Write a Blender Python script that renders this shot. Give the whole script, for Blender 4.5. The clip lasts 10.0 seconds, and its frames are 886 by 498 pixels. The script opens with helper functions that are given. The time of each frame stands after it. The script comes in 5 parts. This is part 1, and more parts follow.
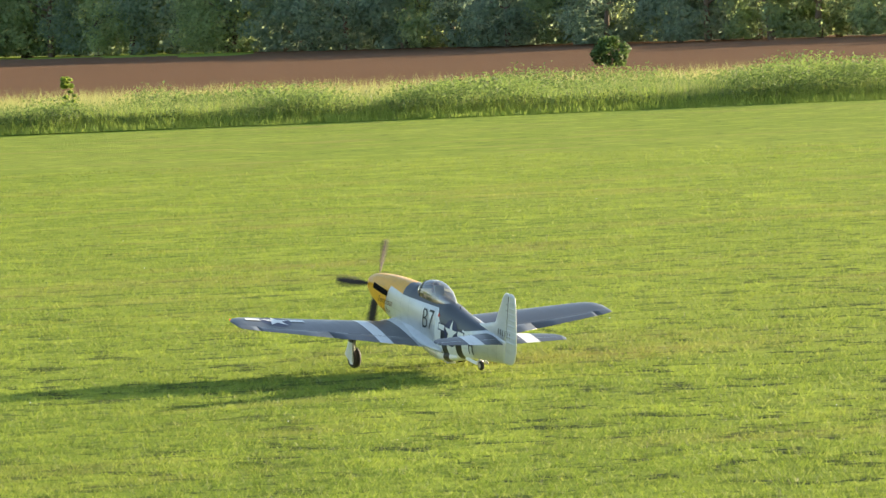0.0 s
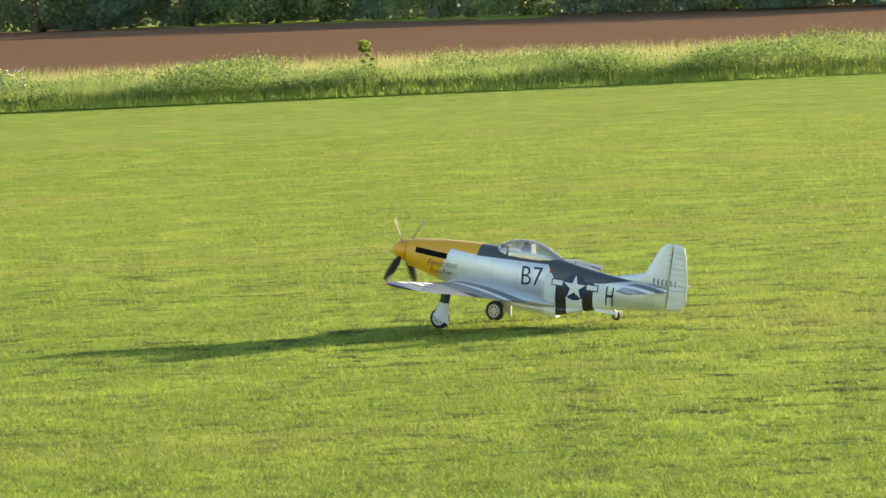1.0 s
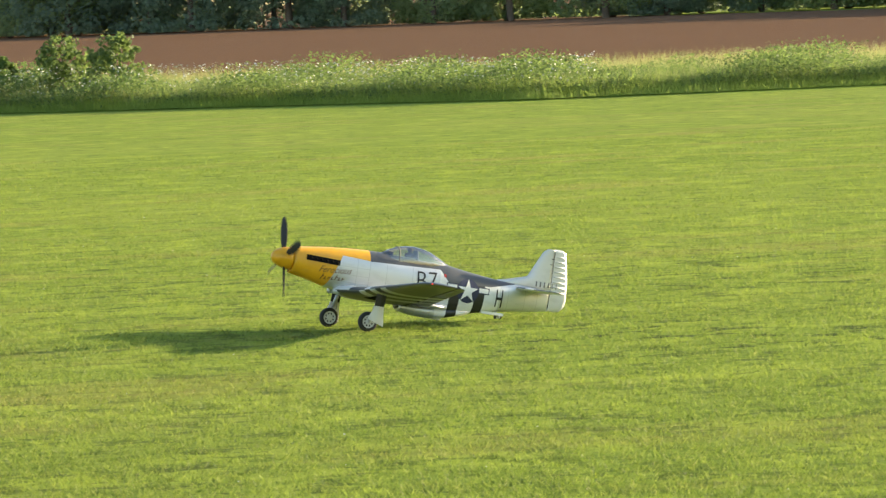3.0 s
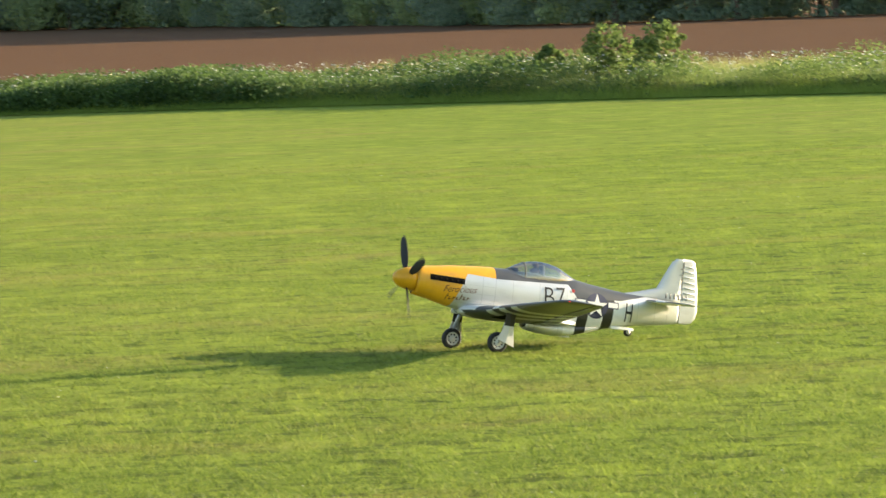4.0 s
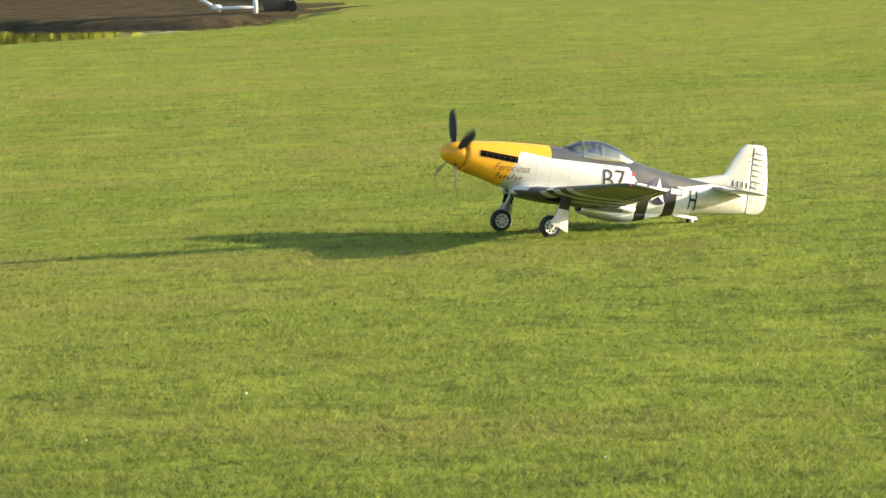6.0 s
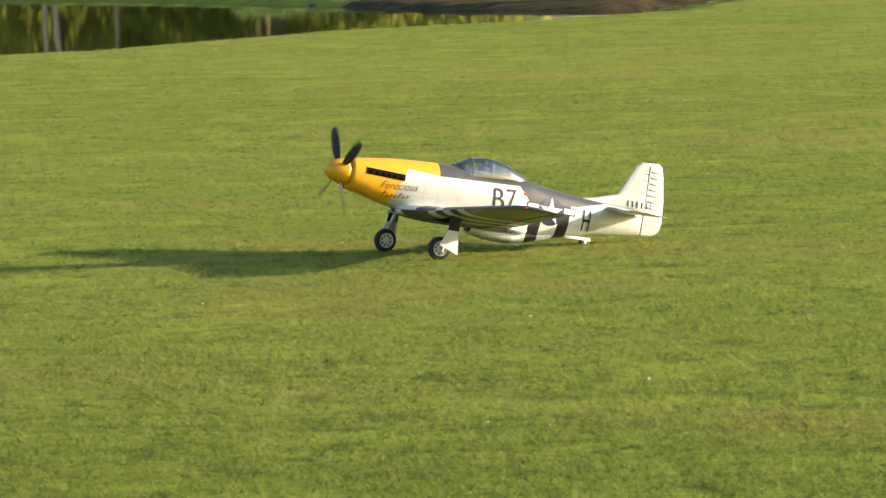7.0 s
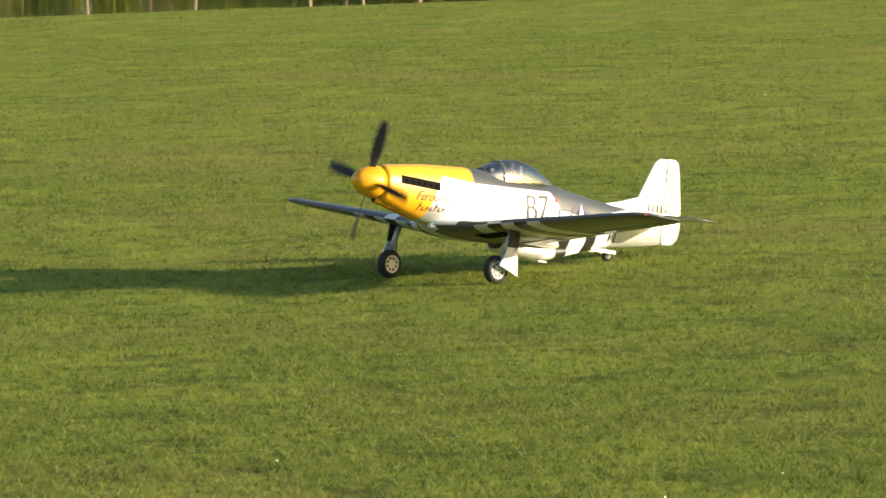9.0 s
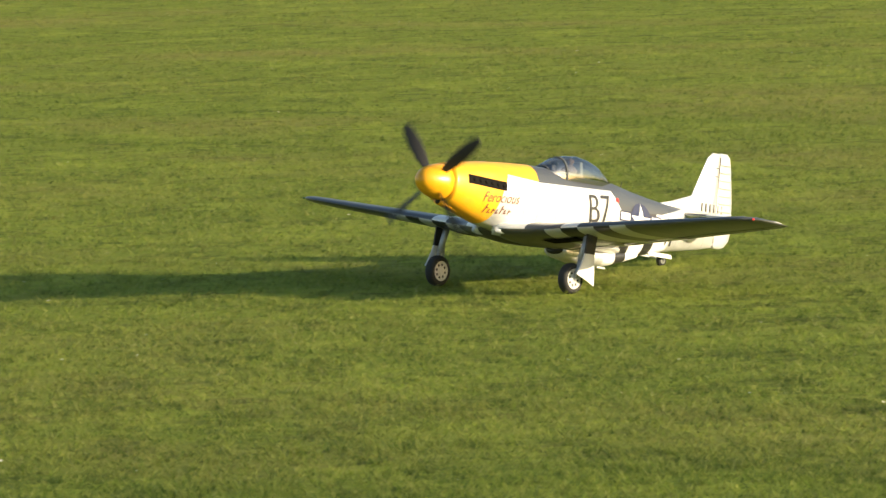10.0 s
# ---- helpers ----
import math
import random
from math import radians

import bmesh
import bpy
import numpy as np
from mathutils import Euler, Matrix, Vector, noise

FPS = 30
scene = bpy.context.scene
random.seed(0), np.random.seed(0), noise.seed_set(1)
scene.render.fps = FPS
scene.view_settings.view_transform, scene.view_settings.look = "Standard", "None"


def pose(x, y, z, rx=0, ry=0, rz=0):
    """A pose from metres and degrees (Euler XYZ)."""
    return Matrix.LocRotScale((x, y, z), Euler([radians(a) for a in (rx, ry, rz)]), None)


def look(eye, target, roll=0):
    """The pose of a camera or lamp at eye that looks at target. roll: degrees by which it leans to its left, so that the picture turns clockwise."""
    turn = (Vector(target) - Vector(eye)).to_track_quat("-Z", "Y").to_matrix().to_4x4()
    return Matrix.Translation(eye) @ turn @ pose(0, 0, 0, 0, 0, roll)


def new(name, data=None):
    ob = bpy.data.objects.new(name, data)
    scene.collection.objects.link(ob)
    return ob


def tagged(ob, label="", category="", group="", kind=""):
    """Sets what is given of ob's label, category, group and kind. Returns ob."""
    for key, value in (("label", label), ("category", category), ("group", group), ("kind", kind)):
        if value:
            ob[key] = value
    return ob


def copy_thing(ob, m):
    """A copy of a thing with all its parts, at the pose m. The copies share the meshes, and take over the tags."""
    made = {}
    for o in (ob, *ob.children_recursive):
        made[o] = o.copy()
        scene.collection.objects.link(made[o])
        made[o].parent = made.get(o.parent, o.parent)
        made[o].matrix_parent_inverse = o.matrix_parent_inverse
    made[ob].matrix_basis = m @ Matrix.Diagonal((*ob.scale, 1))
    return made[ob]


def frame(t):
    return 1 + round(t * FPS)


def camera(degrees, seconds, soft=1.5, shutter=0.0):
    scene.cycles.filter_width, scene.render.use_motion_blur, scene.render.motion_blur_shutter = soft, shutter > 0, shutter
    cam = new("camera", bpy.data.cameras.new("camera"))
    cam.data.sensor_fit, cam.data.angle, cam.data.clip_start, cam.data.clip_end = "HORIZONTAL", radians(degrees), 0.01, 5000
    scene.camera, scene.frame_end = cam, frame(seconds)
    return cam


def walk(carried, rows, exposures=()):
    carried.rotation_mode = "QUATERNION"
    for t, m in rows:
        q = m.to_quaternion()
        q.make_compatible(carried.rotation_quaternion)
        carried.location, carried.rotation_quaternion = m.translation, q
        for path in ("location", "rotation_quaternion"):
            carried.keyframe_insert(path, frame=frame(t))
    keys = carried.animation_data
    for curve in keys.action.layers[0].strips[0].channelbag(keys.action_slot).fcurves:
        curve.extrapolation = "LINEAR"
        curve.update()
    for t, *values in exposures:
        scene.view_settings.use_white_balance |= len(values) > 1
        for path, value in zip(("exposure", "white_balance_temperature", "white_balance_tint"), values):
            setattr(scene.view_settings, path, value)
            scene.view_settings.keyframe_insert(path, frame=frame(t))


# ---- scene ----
EYE = (0.0, 0.0, 1.883)
cam = camera(9.93, 10.0, soft=1.35, shutter=0.12)

# seconds, bearing (degrees clockwise from +y), elevation, lean
VIEW = [
    (0.0, 18.931, -2.662, -2.285),
    (0.2, 18.585, -2.838, -2.112),
    (0.5, 17.824, -3.129, -1.975),
    (0.7, 16.703, -3.200, -2.036),
    (1.0, 15.564, -2.941, -2.607),
    (1.2, 15.430, -2.699, -2.613),
    (1.5, 14.606, -2.661, -2.943),
    (1.7, 13.863, -2.916, -2.974),
    (2.0, 12.713, -3.097, -2.948),
    (2.3, 10.944, -3.051, -3.180),
    (2.5, 10.227, -2.904, -2.909),
    (2.7, 9.956, -2.816, -2.722),
    (3.8, 4.525, -2.938, -2.374),
    (4.0, 3.059, -2.691, -2.475),
    (4.2, 1.762, -2.454, -2.655),
    (4.5, 0.000, -2.470, -2.860),
    (4.7, -0.811, -2.717, -2.774),
    (5.0, -2.032, -2.965, -2.746),
    (5.2, -3.060, -3.060, -2.533),
    (5.5, -5.281, -3.371, -2.722),
    (5.7, -6.835, -3.752, -2.840),
    (6.0, -8.450, -4.274, -2.372),
    (6.2, -9.249, -4.410, -2.224),
    (7.3, -15.779, -4.151, -1.677),
    (7.5, -18.150, -4.098, -1.760),
    (7.8, -20.798, -4.192, -1.298),
    (8.0, -21.763, -4.401, -1.725),
    (8.2, -22.991, -4.531, -1.829),
    (8.5, -25.608, -4.558, -2.225),
    (8.7, -27.203, -4.655, -2.043),
    (9.0, -28.721, -4.896, -2.063),
    (9.2, -29.678, -5.018, -2.151),
    (9.5, -31.777, -5.126, -2.280),
    (10.0, -35.589, -5.326, -2.164),
]


def aim(az, el, lean):
    a, e = radians(az), radians(el)
    t = (EYE[0] + math.sin(a) * math.cos(e), EYE[1] + math.cos(a) * math.cos(e), EYE[2] + math.sin(e))
    return look(EYE, t, lean)


walk(cam, [(t, aim(a, e, r)) for t, a, e, r in VIEW],
     exposures=[(0.0, 1.68), (2.0, 1.74), (4.0, 1.66), (5.0, 1.65), (6.0, 1.54), (7.5, 1.18), (8.5, 1.05), (10.0, 1.01)])

# seconds, x, y, heading (degrees clockwise from +y), pitch and roll over the rest attitude
TAXI = [
    (0.0, 8.642, 25.854, -5.23, -1.14, 1.12),
    (0.2, 8.595, 26.458, -13.52, -0.93, 0.66),
    (0.5, 8.334, 26.925, -27.86, -0.62, -0.04),
    (0.7, 8.148, 27.218, -35.66, -0.82, 0.21),
    (1.0, 7.714, 27.274, -44.70, -1.11, 0.59),
    (1.2, 7.471, 27.580, -51.72, -0.72, 0.30),
    (1.5, 7.056, 27.999, -61.99, -0.13, -0.13),
    (1.7, 6.649, 27.914, -70.09, -0.44, 0.08),
    (2.0, 6.097, 28.124, -82.25, -0.90, 0.40),
    (2.3, 5.605, 28.867, -91.57, 0.16, 0.06),
    (2.5, 5.180, 28.935, -97.78, 0.86, -0.16),
    (2.7, 4.763, 29.095, -100.20, 1.17, 0.15),
    (3.8, 2.157, 28.309, -109.23, -0.96, 0.12),
    (4.0, 1.634, 27.952, -110.14, -1.08, 0.50),
    (4.2, 1.106, 27.565, -110.48, -0.88, 0.35),
    (4.5, 0.330, 27.281, -110.99, -0.59, 0.12),
    (4.7, -0.200, 27.120, -111.85, -0.13, -0.06),
    (5.0, -0.998, 26.705, -114.41, 0.55, -0.34),
    (5.2, -1.515, 26.587, -115.29, 0.55, -0.18),
    (5.5, -2.273, 26.165, -116.29, 0.55, 0.05),
    (5.7, -2.747, 26.061, -118.19, 0.68, 0.01),
    (6.0, -3.405, 25.733, -121.05, 0.88, -0.04),
    (6.2, -3.830, 25.528, -122.62, 0.72, -0.45),
    (7.3, -6.532, 23.294, -132.71, 0.72, -0.30),
    (7.5, -7.076, 22.720, -137.36, 0.77, 0.43),
    (7.8, -7.805, 21.790, -143.22, 0.36, 0.02),
    (8.0, -8.217, 21.114, -147.13, 0.08, -0.26),
    (8.2, -8.640, 20.505, -150.05, -0.02, -0.41),
    (8.5, -9.168, 19.470, -154.43, -0.17, -0.63),
    (8.7, -9.490, 18.815, -157.23, -0.02, -0.31),
    (9.0, -9.855, 17.953, -161.43, 0.20, 0.17),
    (9.2, -10.062, 17.331, -164.30, 0.27, 0.35),
    (9.5, -10.307, 16.470, -167.95, 0.73, -0.25),
    (10.0, -10.590, 15.156, -175.03, 0.38, -0.59),
]


# ---- light ----
SUN_AZ, SUN_EL = 72.0, 11.0
world = bpy.data.worlds.new("sky")
scene.world = world
world.use_nodes = True
sky = world.node_tree.nodes.new("ShaderNodeTexSky")
sky.sky_type, sky.sun_disc = "NISHITA", False
sky.sun_elevation, sky.sun_rotation = radians(SUN_EL), radians(SUN_AZ)
world.node_tree.links.new(sky.outputs[0], world.node_tree.nodes["Background"].inputs[0])
world.node_tree.nodes["Background"].inputs[1].default_value = 0.115
lamp = bpy.data.lights.new("sun", "SUN")
lamp.energy, lamp.angle, lamp.color = 4.9, radians(0.6), (1.0, 0.82, 0.56)
sun = new("sun", lamp)
sd = Vector((math.sin(radians(SUN_AZ)) * math.cos(radians(SUN_EL)), math.cos(radians(SUN_AZ)) * math.cos(radians(SUN_EL)), math.sin(radians(SUN_EL))))
sun.matrix_world = look(sd * 60, (0, 0, 0))


# ---- node helpers ----
class Mat:
    """A small wrapper to write node materials as expressions."""

    def __init__(self, name):
        self.m = bpy.data.materials.new(name)
        self.m.use_nodes = True
        self.t = self.m.node_tree
        self.b = self.t.nodes["Principled BSDF"]

    def node(self, kind, **props):
        n = self.t.nodes.new(kind)
        for k, v in props.items():
            if k == "operation":
                n.operation = v
            elif k == "data_type":
                n.data_type = v
            elif k == "blend_type":
                n.blend_type = v
            elif k == "attribute_name":
                n.attribute_name = v
        return n

    def put(self, sock, v):
        if hasattr(v, "links"):
            self.t.links.new(v, sock)
        else:
            sock.default_value = v

    def math(self, op, a, b=0.0, clamp=False):
        n = self.node("ShaderNodeMath", operation=op)
        n.use_clamp = clamp
        self.put(n.inputs[0], a)
        self.put(n.inputs[1], b)
        return n.outputs[0]

    def gt(self, a, b):
        return self.math("GREATER_THAN", a, b)

    def lt(self, a, b):
        return self.math("LESS_THAN", a, b)

    def both(self, *xs):
        r = xs[0]
        for x in xs[1:]:
            r = self.math("MULTIPLY", r, x)
        return r

    def either(self, *xs):
        r = xs[0]
        for x in xs[1:]:
            r = self.math("MAXIMUM", r, x)
        return r

    def band(self, v, lo, hi):
        return self.both(self.gt(v, lo), self.lt(v, hi))

    def coords(self, which="Object"):
        c = self.node("ShaderNodeTexCoord")
        return c.outputs[which]

    def place(self):
        return self.node("ShaderNodeNewGeometry").outputs["Position"]

    def split(self, v):
        s = self.node("ShaderNodeSeparateXYZ")
        self.put(s.inputs[0], v)
        return s.outputs

    def scaled(self, v, sx, sy, sz):
        n = self.node("ShaderNodeVectorMath", operation="MULTIPLY")
        self.put(n.inputs[0], v)
        n.inputs[1].default_value = (sx, sy, sz)
        return n.outputs[0]

    def noise(self, v, scale, detail=3.0, rough=0.55):
        n = self.node("ShaderNodeTexNoise")
        self.put(n.inputs["Vector"], v)
        n.inputs["Scale"].default_value, n.inputs["Detail"].default_value, n.inputs["Roughness"].default_value = scale, detail, rough
        return n.outputs["Fac"]

    def ramp(self, f, *stops):
        n = self.node("ShaderNodeValToRGB")
        self.put(n.inputs[0], f)
        e = n.color_ramp.elements
        while len(e) < len(stops):
            e.new(0.5)
        for k, (p, c) in zip(e, stops):
            k.position, k.color = p, (*c, 1.0)
        return n.outputs[0]

    def mix(self, f, a, b, blend="MIX"):
        n = self.node("ShaderNodeMix", data_type="RGBA", blend_type=blend)
        self.put(n.inputs[0], f)
        for s, v in ((n.inputs[6], a), (n.inputs[7], b)):
            self.put(s, v if hasattr(v, "links") else (*v, 1.0))
        return n.outputs[2]

    def bump(self, height, strength, distance):
        n = self.node("ShaderNodeBump")
        n.inputs["Strength"].default_value, n.inputs["Distance"].default_value = strength, distance
        self.put(n.inputs["Height"], height)
        self.put(self.b.inputs["Normal"], n.outputs[0])

    def set(self, color=None, rough=None, metal=None, **more):
        if color is not None:
            self.put(self.b.inputs["Base Color"], color if hasattr(color, "links") else (*color, 1.0))
        if rough is not None:
            self.put(self.b.inputs["Roughness"], rough)
        if metal is not None:
            self.put(self.b.inputs["Metallic"], metal)
        return self.m


def plain(name, color, rough=0.5, metal=0.0, vary=0.12, scale=30.0):
    k = Mat(name)
    v = k.coords()
    f = k.noise(v, scale, 4)
    g = k.noise(v, scale * 0.12, 2)
    c = k.mix(f, tuple(x * (1 - vary) for x in color), tuple(min(1, x * (1 + vary)) for x in color))
    c = k.mix(k.math("MULTIPLY", g, vary * 2, True), c, tuple(x * 0.75 for x in color))
    r = k.math("ADD", k.math("MULTIPLY", f, 0.12), rough - 0.06)
    return k.set(c, r, metal)


def leafy(name, lo, hi, through_share=0.45, big=0.25, rough=0.6):
    """Foliage: diffuse and translucent, in two scales of colour."""
    k = Mat(name)
    p = k.place()
    isl = k.node("ShaderNodeNewGeometry").outputs["Random Per Island"]
    f = k.math("ADD", k.math("MULTIPLY", k.noise(p, big, 3), 0.6), k.math("MULTIPLY", isl, 0.4))
    c = k.ramp(f, (0.3, lo), (0.7, hi))
    k.set(c, rough)
    k.b.inputs["Specular IOR Level"].default_value = 0.25
    tr = k.node("ShaderNodeBsdfTranslucent")
    k.put(tr.inputs[0], k.mix(0.5, c, tuple(min(1, x * 1.5) for x in hi)))
    mx = k.node("ShaderNodeMixShader")
    mx.inputs[0].default_value = through_share
    k.t.links.new(k.b.outputs[0], mx.inputs[1])
    k.t.links.new(tr.outputs[0], mx.inputs[2])
    k.t.links.new(mx.outputs[0], k.t.nodes["Material Output"].inputs[0])
    return k.m


# ---- materials of the ground and the plants ----
def ground_material():
    k = Mat("field_ground")
    p = k.place()
    lawn = k.node("ShaderNodeAttribute", attribute_name="lawn").outputs["Fac"]
    mud = k.node("ShaderNodeAttribute", attribute_name="mud").outputs["Fac"]
    near_part = k.ramp(k.math("DIVIDE", k.split(p)[1], 80.0, True), (0.33, (1, 1, 1)), (0.62, (0.25, 0.25, 0.25)))
    fine = k.noise(p, 22.0, 6, 0.7)
    mid = k.noise(k.scaled(p, 0.5, 1.0, 1.0), 1.6, 4)
    wide = k.noise(p, 0.12, 3)
    tuft = k.noise(p, 2.8, 6, 0.72)
    g = k.mix(k.ramp(fine, (0.3, (0, 0, 0)), (0.7, (1, 1, 1))), (0.150, 0.215, 0.027), (0.225, 0.295, 0.044))
    g = k.mix(k.ramp(mid, (0.42, (0, 0, 0)), (0.7, (0.7, 0.7, 0.7))), g, (0.205, 0.275, 0.039))
    g = k.mix(k.ramp(wide, (0.45, (0, 0, 0)), (0.62, (0.7, 0.7, 0.7))), g, (0.235, 0.290, 0.049))
    g = k.mix(k.ramp(k.noise(p, 1.3, 5, 0.65), (0.51, (0, 0, 0)), (0.60, (0.8, 0.8, 0.8))), g, (0.285, 0.355, 0.052))
    # the dark noise below puts shade between tufts and in hollows into the colour
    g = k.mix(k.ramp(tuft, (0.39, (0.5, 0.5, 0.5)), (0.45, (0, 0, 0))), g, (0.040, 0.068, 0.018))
    hollow_shade = k.both(near_part, k.ramp(k.noise(p, 3.1, 4, 0.66), (0.395, (1, 1, 1)), (0.452, (0, 0, 0))), k.ramp(k.noise(p, 0.16, 3), (0.38, (0.35, 0.35, 0.35)), (0.56, (1, 1, 1))), k.ramp(k.math("DIVIDE", k.math("ADD", k.split(p)[0], 5.0), 10.0, True), (0.0, (0.50, 0.50, 0.50)), (1.0, (1, 1, 1))))
    g = k.mix(hollow_shade, g, (0.040, 0.058, 0.021))
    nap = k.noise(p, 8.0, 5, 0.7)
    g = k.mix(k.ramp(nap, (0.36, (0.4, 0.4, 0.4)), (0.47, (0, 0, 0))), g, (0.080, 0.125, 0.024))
    dry = k.math("DIVIDE", k.math("SUBTRACT", 3.5, k.split(p)[0]), 7.5, True)
    g = k.mix(k.math("MULTIPLY", dry, k.ramp(fine, (0.4, (0.1, 0.1, 0.1)), (0.65, (0.22, 0.22, 0.22)))), g, (0.290, 0.240, 0.075))
    worn = k.math("ADD", k.noise(k.scaled(p, 0.45, 1.0, 1.0), 0.55, 5, 0.62), k.math("MULTIPLY", dry, 0.035))
    g = k.mix(k.ramp(worn, (0.53, (0, 0, 0)), (0.70, (0.65, 0.65, 0.65))), g, (0.270, 0.245, 0.070))
    soil = k.mix(k.noise(p, 3.0, 5, 0.7), (0.092, 0.047, 0.024), (0.165, 0.092, 0.050))
    rows = k.noise(k.scaled(p, 0.03, 1.2, 1.0), 1.0, 3)
    soil = k.mix(k.math("MULTIPLY", rows, 0.4), soil, (0.165, 0.094, 0.052))
    wet = k.mix(k.ramp(k.noise(p, 2.2, 6, 0.7), (0.36, (0, 0, 0)), (0.62, (1, 1, 1))), (0.036, 0.031, 0.015), (0.118, 0.092, 0.050))
    edge = k.math("ADD", lawn, k.math("MULTIPLY", k.math("SUBTRACT", tuft, 0.5), 0.5))
    c = k.mix(k.gt(edge, 0.5), soil, g)
    c = k.mix(k.gt(k.math("ADD", mud, k.math("MULTIPLY", k.math("SUBTRACT", tuft, 0.5), 0.6)), 0.5), c, wet)
    k.bump(k.math("ADD", fine, k.math("MULTIPLY", tuft, 1.5)), 0.7, 0.03)
    k.b.inputs["Specular IOR Level"].default_value = 0.03
    return k.set(c, 0.95)


def water_material():
    k = Mat("pond_water")
    p = k.place()
    w = k.noise(k.scaled(p, 1.0, 1.0, 1.0), 3.0, 3)
    k.bump(w, 0.06, 0.02)
    k.b.inputs["IOR"].default_value = 1.333
    k.b.inputs["Specular IOR Level"].default_value = 0.5
    return k.set((0.018, 0.022, 0.012), 0.02)


GROUND = ground_material()
WATER = water_material()


def blade_material():
    k = Mat("grass_blade")
    p = k.place()
    near_part = k.ramp(k.math("DIVIDE", k.split(p)[1], 80.0, True), (0.33, (1, 1, 1)), (0.62, (0.25, 0.25, 0.25)))
    isl = k.node("ShaderNodeNewGeometry").outputs["Random Per Island"]
    other = k.math("FRACT", k.math("MULTIPLY", isl, 17.3))
    patch = k.noise(p, 0.42, 5, 0.6)
    wide = k.noise(k.scaled(p, 0.35, 1.0, 1.0), 0.20, 3)
    clump = k.noise(p, 8.0, 5, 0.70)
    tuft = k.noise(p, 2.8, 6, 0.72)
    streak = k.noise(p, 1.3, 5, 0.65)
    dry = k.math("DIVIDE", k.math("SUBTRACT", 3.5, k.split(p)[0]), 7.5, True)
    worn = k.math("ADD", k.noise(k.scaled(p, 0.45, 1.0, 1.0), 0.55, 5, 0.62), k.math("MULTIPLY", dry, 0.035))
    c = k.ramp(isl, (0.0, (0.105, 0.155, 0.024)), (0.30, (0.165, 0.225, 0.034)), (0.85, (0.212, 0.272, 0.046)), (0.95, (0.270, 0.290, 0.080)), (1.0, (0.46, 0.42, 0.20)))
    c = k.mix(k.ramp(streak, (0.51, (0, 0, 0)), (0.60, (0.85, 0.85, 0.85))), c, (0.290, 0.365, 0.052))
    # darker clumps and tufts: shade between the blades, coloured in
    c = k.mix(k.both(near_part, k.ramp(clump, (0.36, (0.75, 0.75, 0.75)), (0.47, (0, 0, 0)))), c, (0.046, 0.085, 0.016))
    c = k.mix(k.both(near_part, k.ramp(tuft, (0.39, (0.7, 0.7, 0.7)), (0.45, (0, 0, 0)))), c, (0.040, 0.068, 0.018))
    c = k.mix(k.ramp(patch, (0.50, (0, 0, 0)), (0.66, (0.6, 0.6, 0.6))), c, (0.235, 0.270, 0.049))
    c = k.mix(k.both(k.ramp(worn, (0.53, (0, 0, 0)), (0.70, (0.9, 0.9, 0.9))), k.gt(other, 0.35)), c, (0.300, 0.255, 0.080))
    some = k.math("MULTIPLY", k.math("MULTIPLY", dry, k.gt(other, 0.50)), k.math("ADD", 0.36, k.math("MULTIPLY", patch, 0.78)), True)
    c = k.mix(some, c, (0.285, 0.275, 0.080))
    c = k.mix(k.ramp(wide, (0.34, (0.55, 0.55, 0.55)), (0.50, (0, 0, 0))), c, (0.090, 0.150, 0.018))
    # streaks of hollow shade painted into the blades, weaker farther out
    hollow_shade = k.both(near_part, k.ramp(k.noise(p, 3.1, 4, 0.66), (0.395, (1, 1, 1)), (0.452, (0, 0, 0))), k.ramp(k.noise(p, 0.16, 3), (0.38, (0.35, 0.35, 0.35)), (0.56, (1, 1, 1))), k.ramp(k.math("DIVIDE", k.math("ADD", k.split(p)[0], 5.0), 10.0, True), (0.0, (0.50, 0.50, 0.50)), (1.0, (1, 1, 1))))
    c = k.mix(hollow_shade, c, (0.042, 0.062, 0.021))
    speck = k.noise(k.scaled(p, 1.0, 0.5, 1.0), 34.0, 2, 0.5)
    c = k.mix(k.both(near_part, k.ramp(speck, (0.36, (0.85, 0.85, 0.85)), (0.47, (0, 0, 0)))), c, (0.050, 0.080, 0.019))
    c = k.mix(k.both(near_part, k.ramp(speck, (0.55, (0, 0, 0)), (0.68, (0.75, 0.75, 0.75)))), c, (0.350, 0.370, 0.100))
    k.set(c, 0.55)
    k.b.inputs["Specular IOR Level"].default_value = 0.25
    tr = k.node("ShaderNodeBsdfTranslucent")
    k.put(tr.inputs[0], k.mix(0.30, c, (0.225, 0.330, 0.049)))
    mx = k.node("ShaderNodeMixShader")
    mx.inputs[0].default_value = 0.55
    k.t.links.new(k.b.outputs[0], mx.inputs[1])
    k.t.links.new(tr.outputs[0], mx.inputs[2])
    k.t.links.new(mx.outputs[0], k.t.nodes["Material Output"].inputs[0])
    return k.m


BLADE = blade_material()
WEED = leafy("weed_leaf", (0.075, 0.125, 0.034), (0.160, 0.222, 0.060), 0.50, 0.45)
VERGE = leafy("verge_blade", (0.14, 0.21, 0.030), (0.27, 0.34, 0.07), 0.62, 0.5)
STRAW = leafy("dry_grass_stem", (0.200, 0.225, 0.070), (0.335, 0.345, 0.130), 0.4, 0.4)
FLOWER = plain("white_petal", (0.72, 0.72, 0.66), 0.6)
# lifted and greyed: the distance haze is put into this leaf colour
CROWN = leafy("hazed_tree_leaf", (0.180, 0.245, 0.180), (0.275, 0.345, 0.225), 0.6, 0.25)
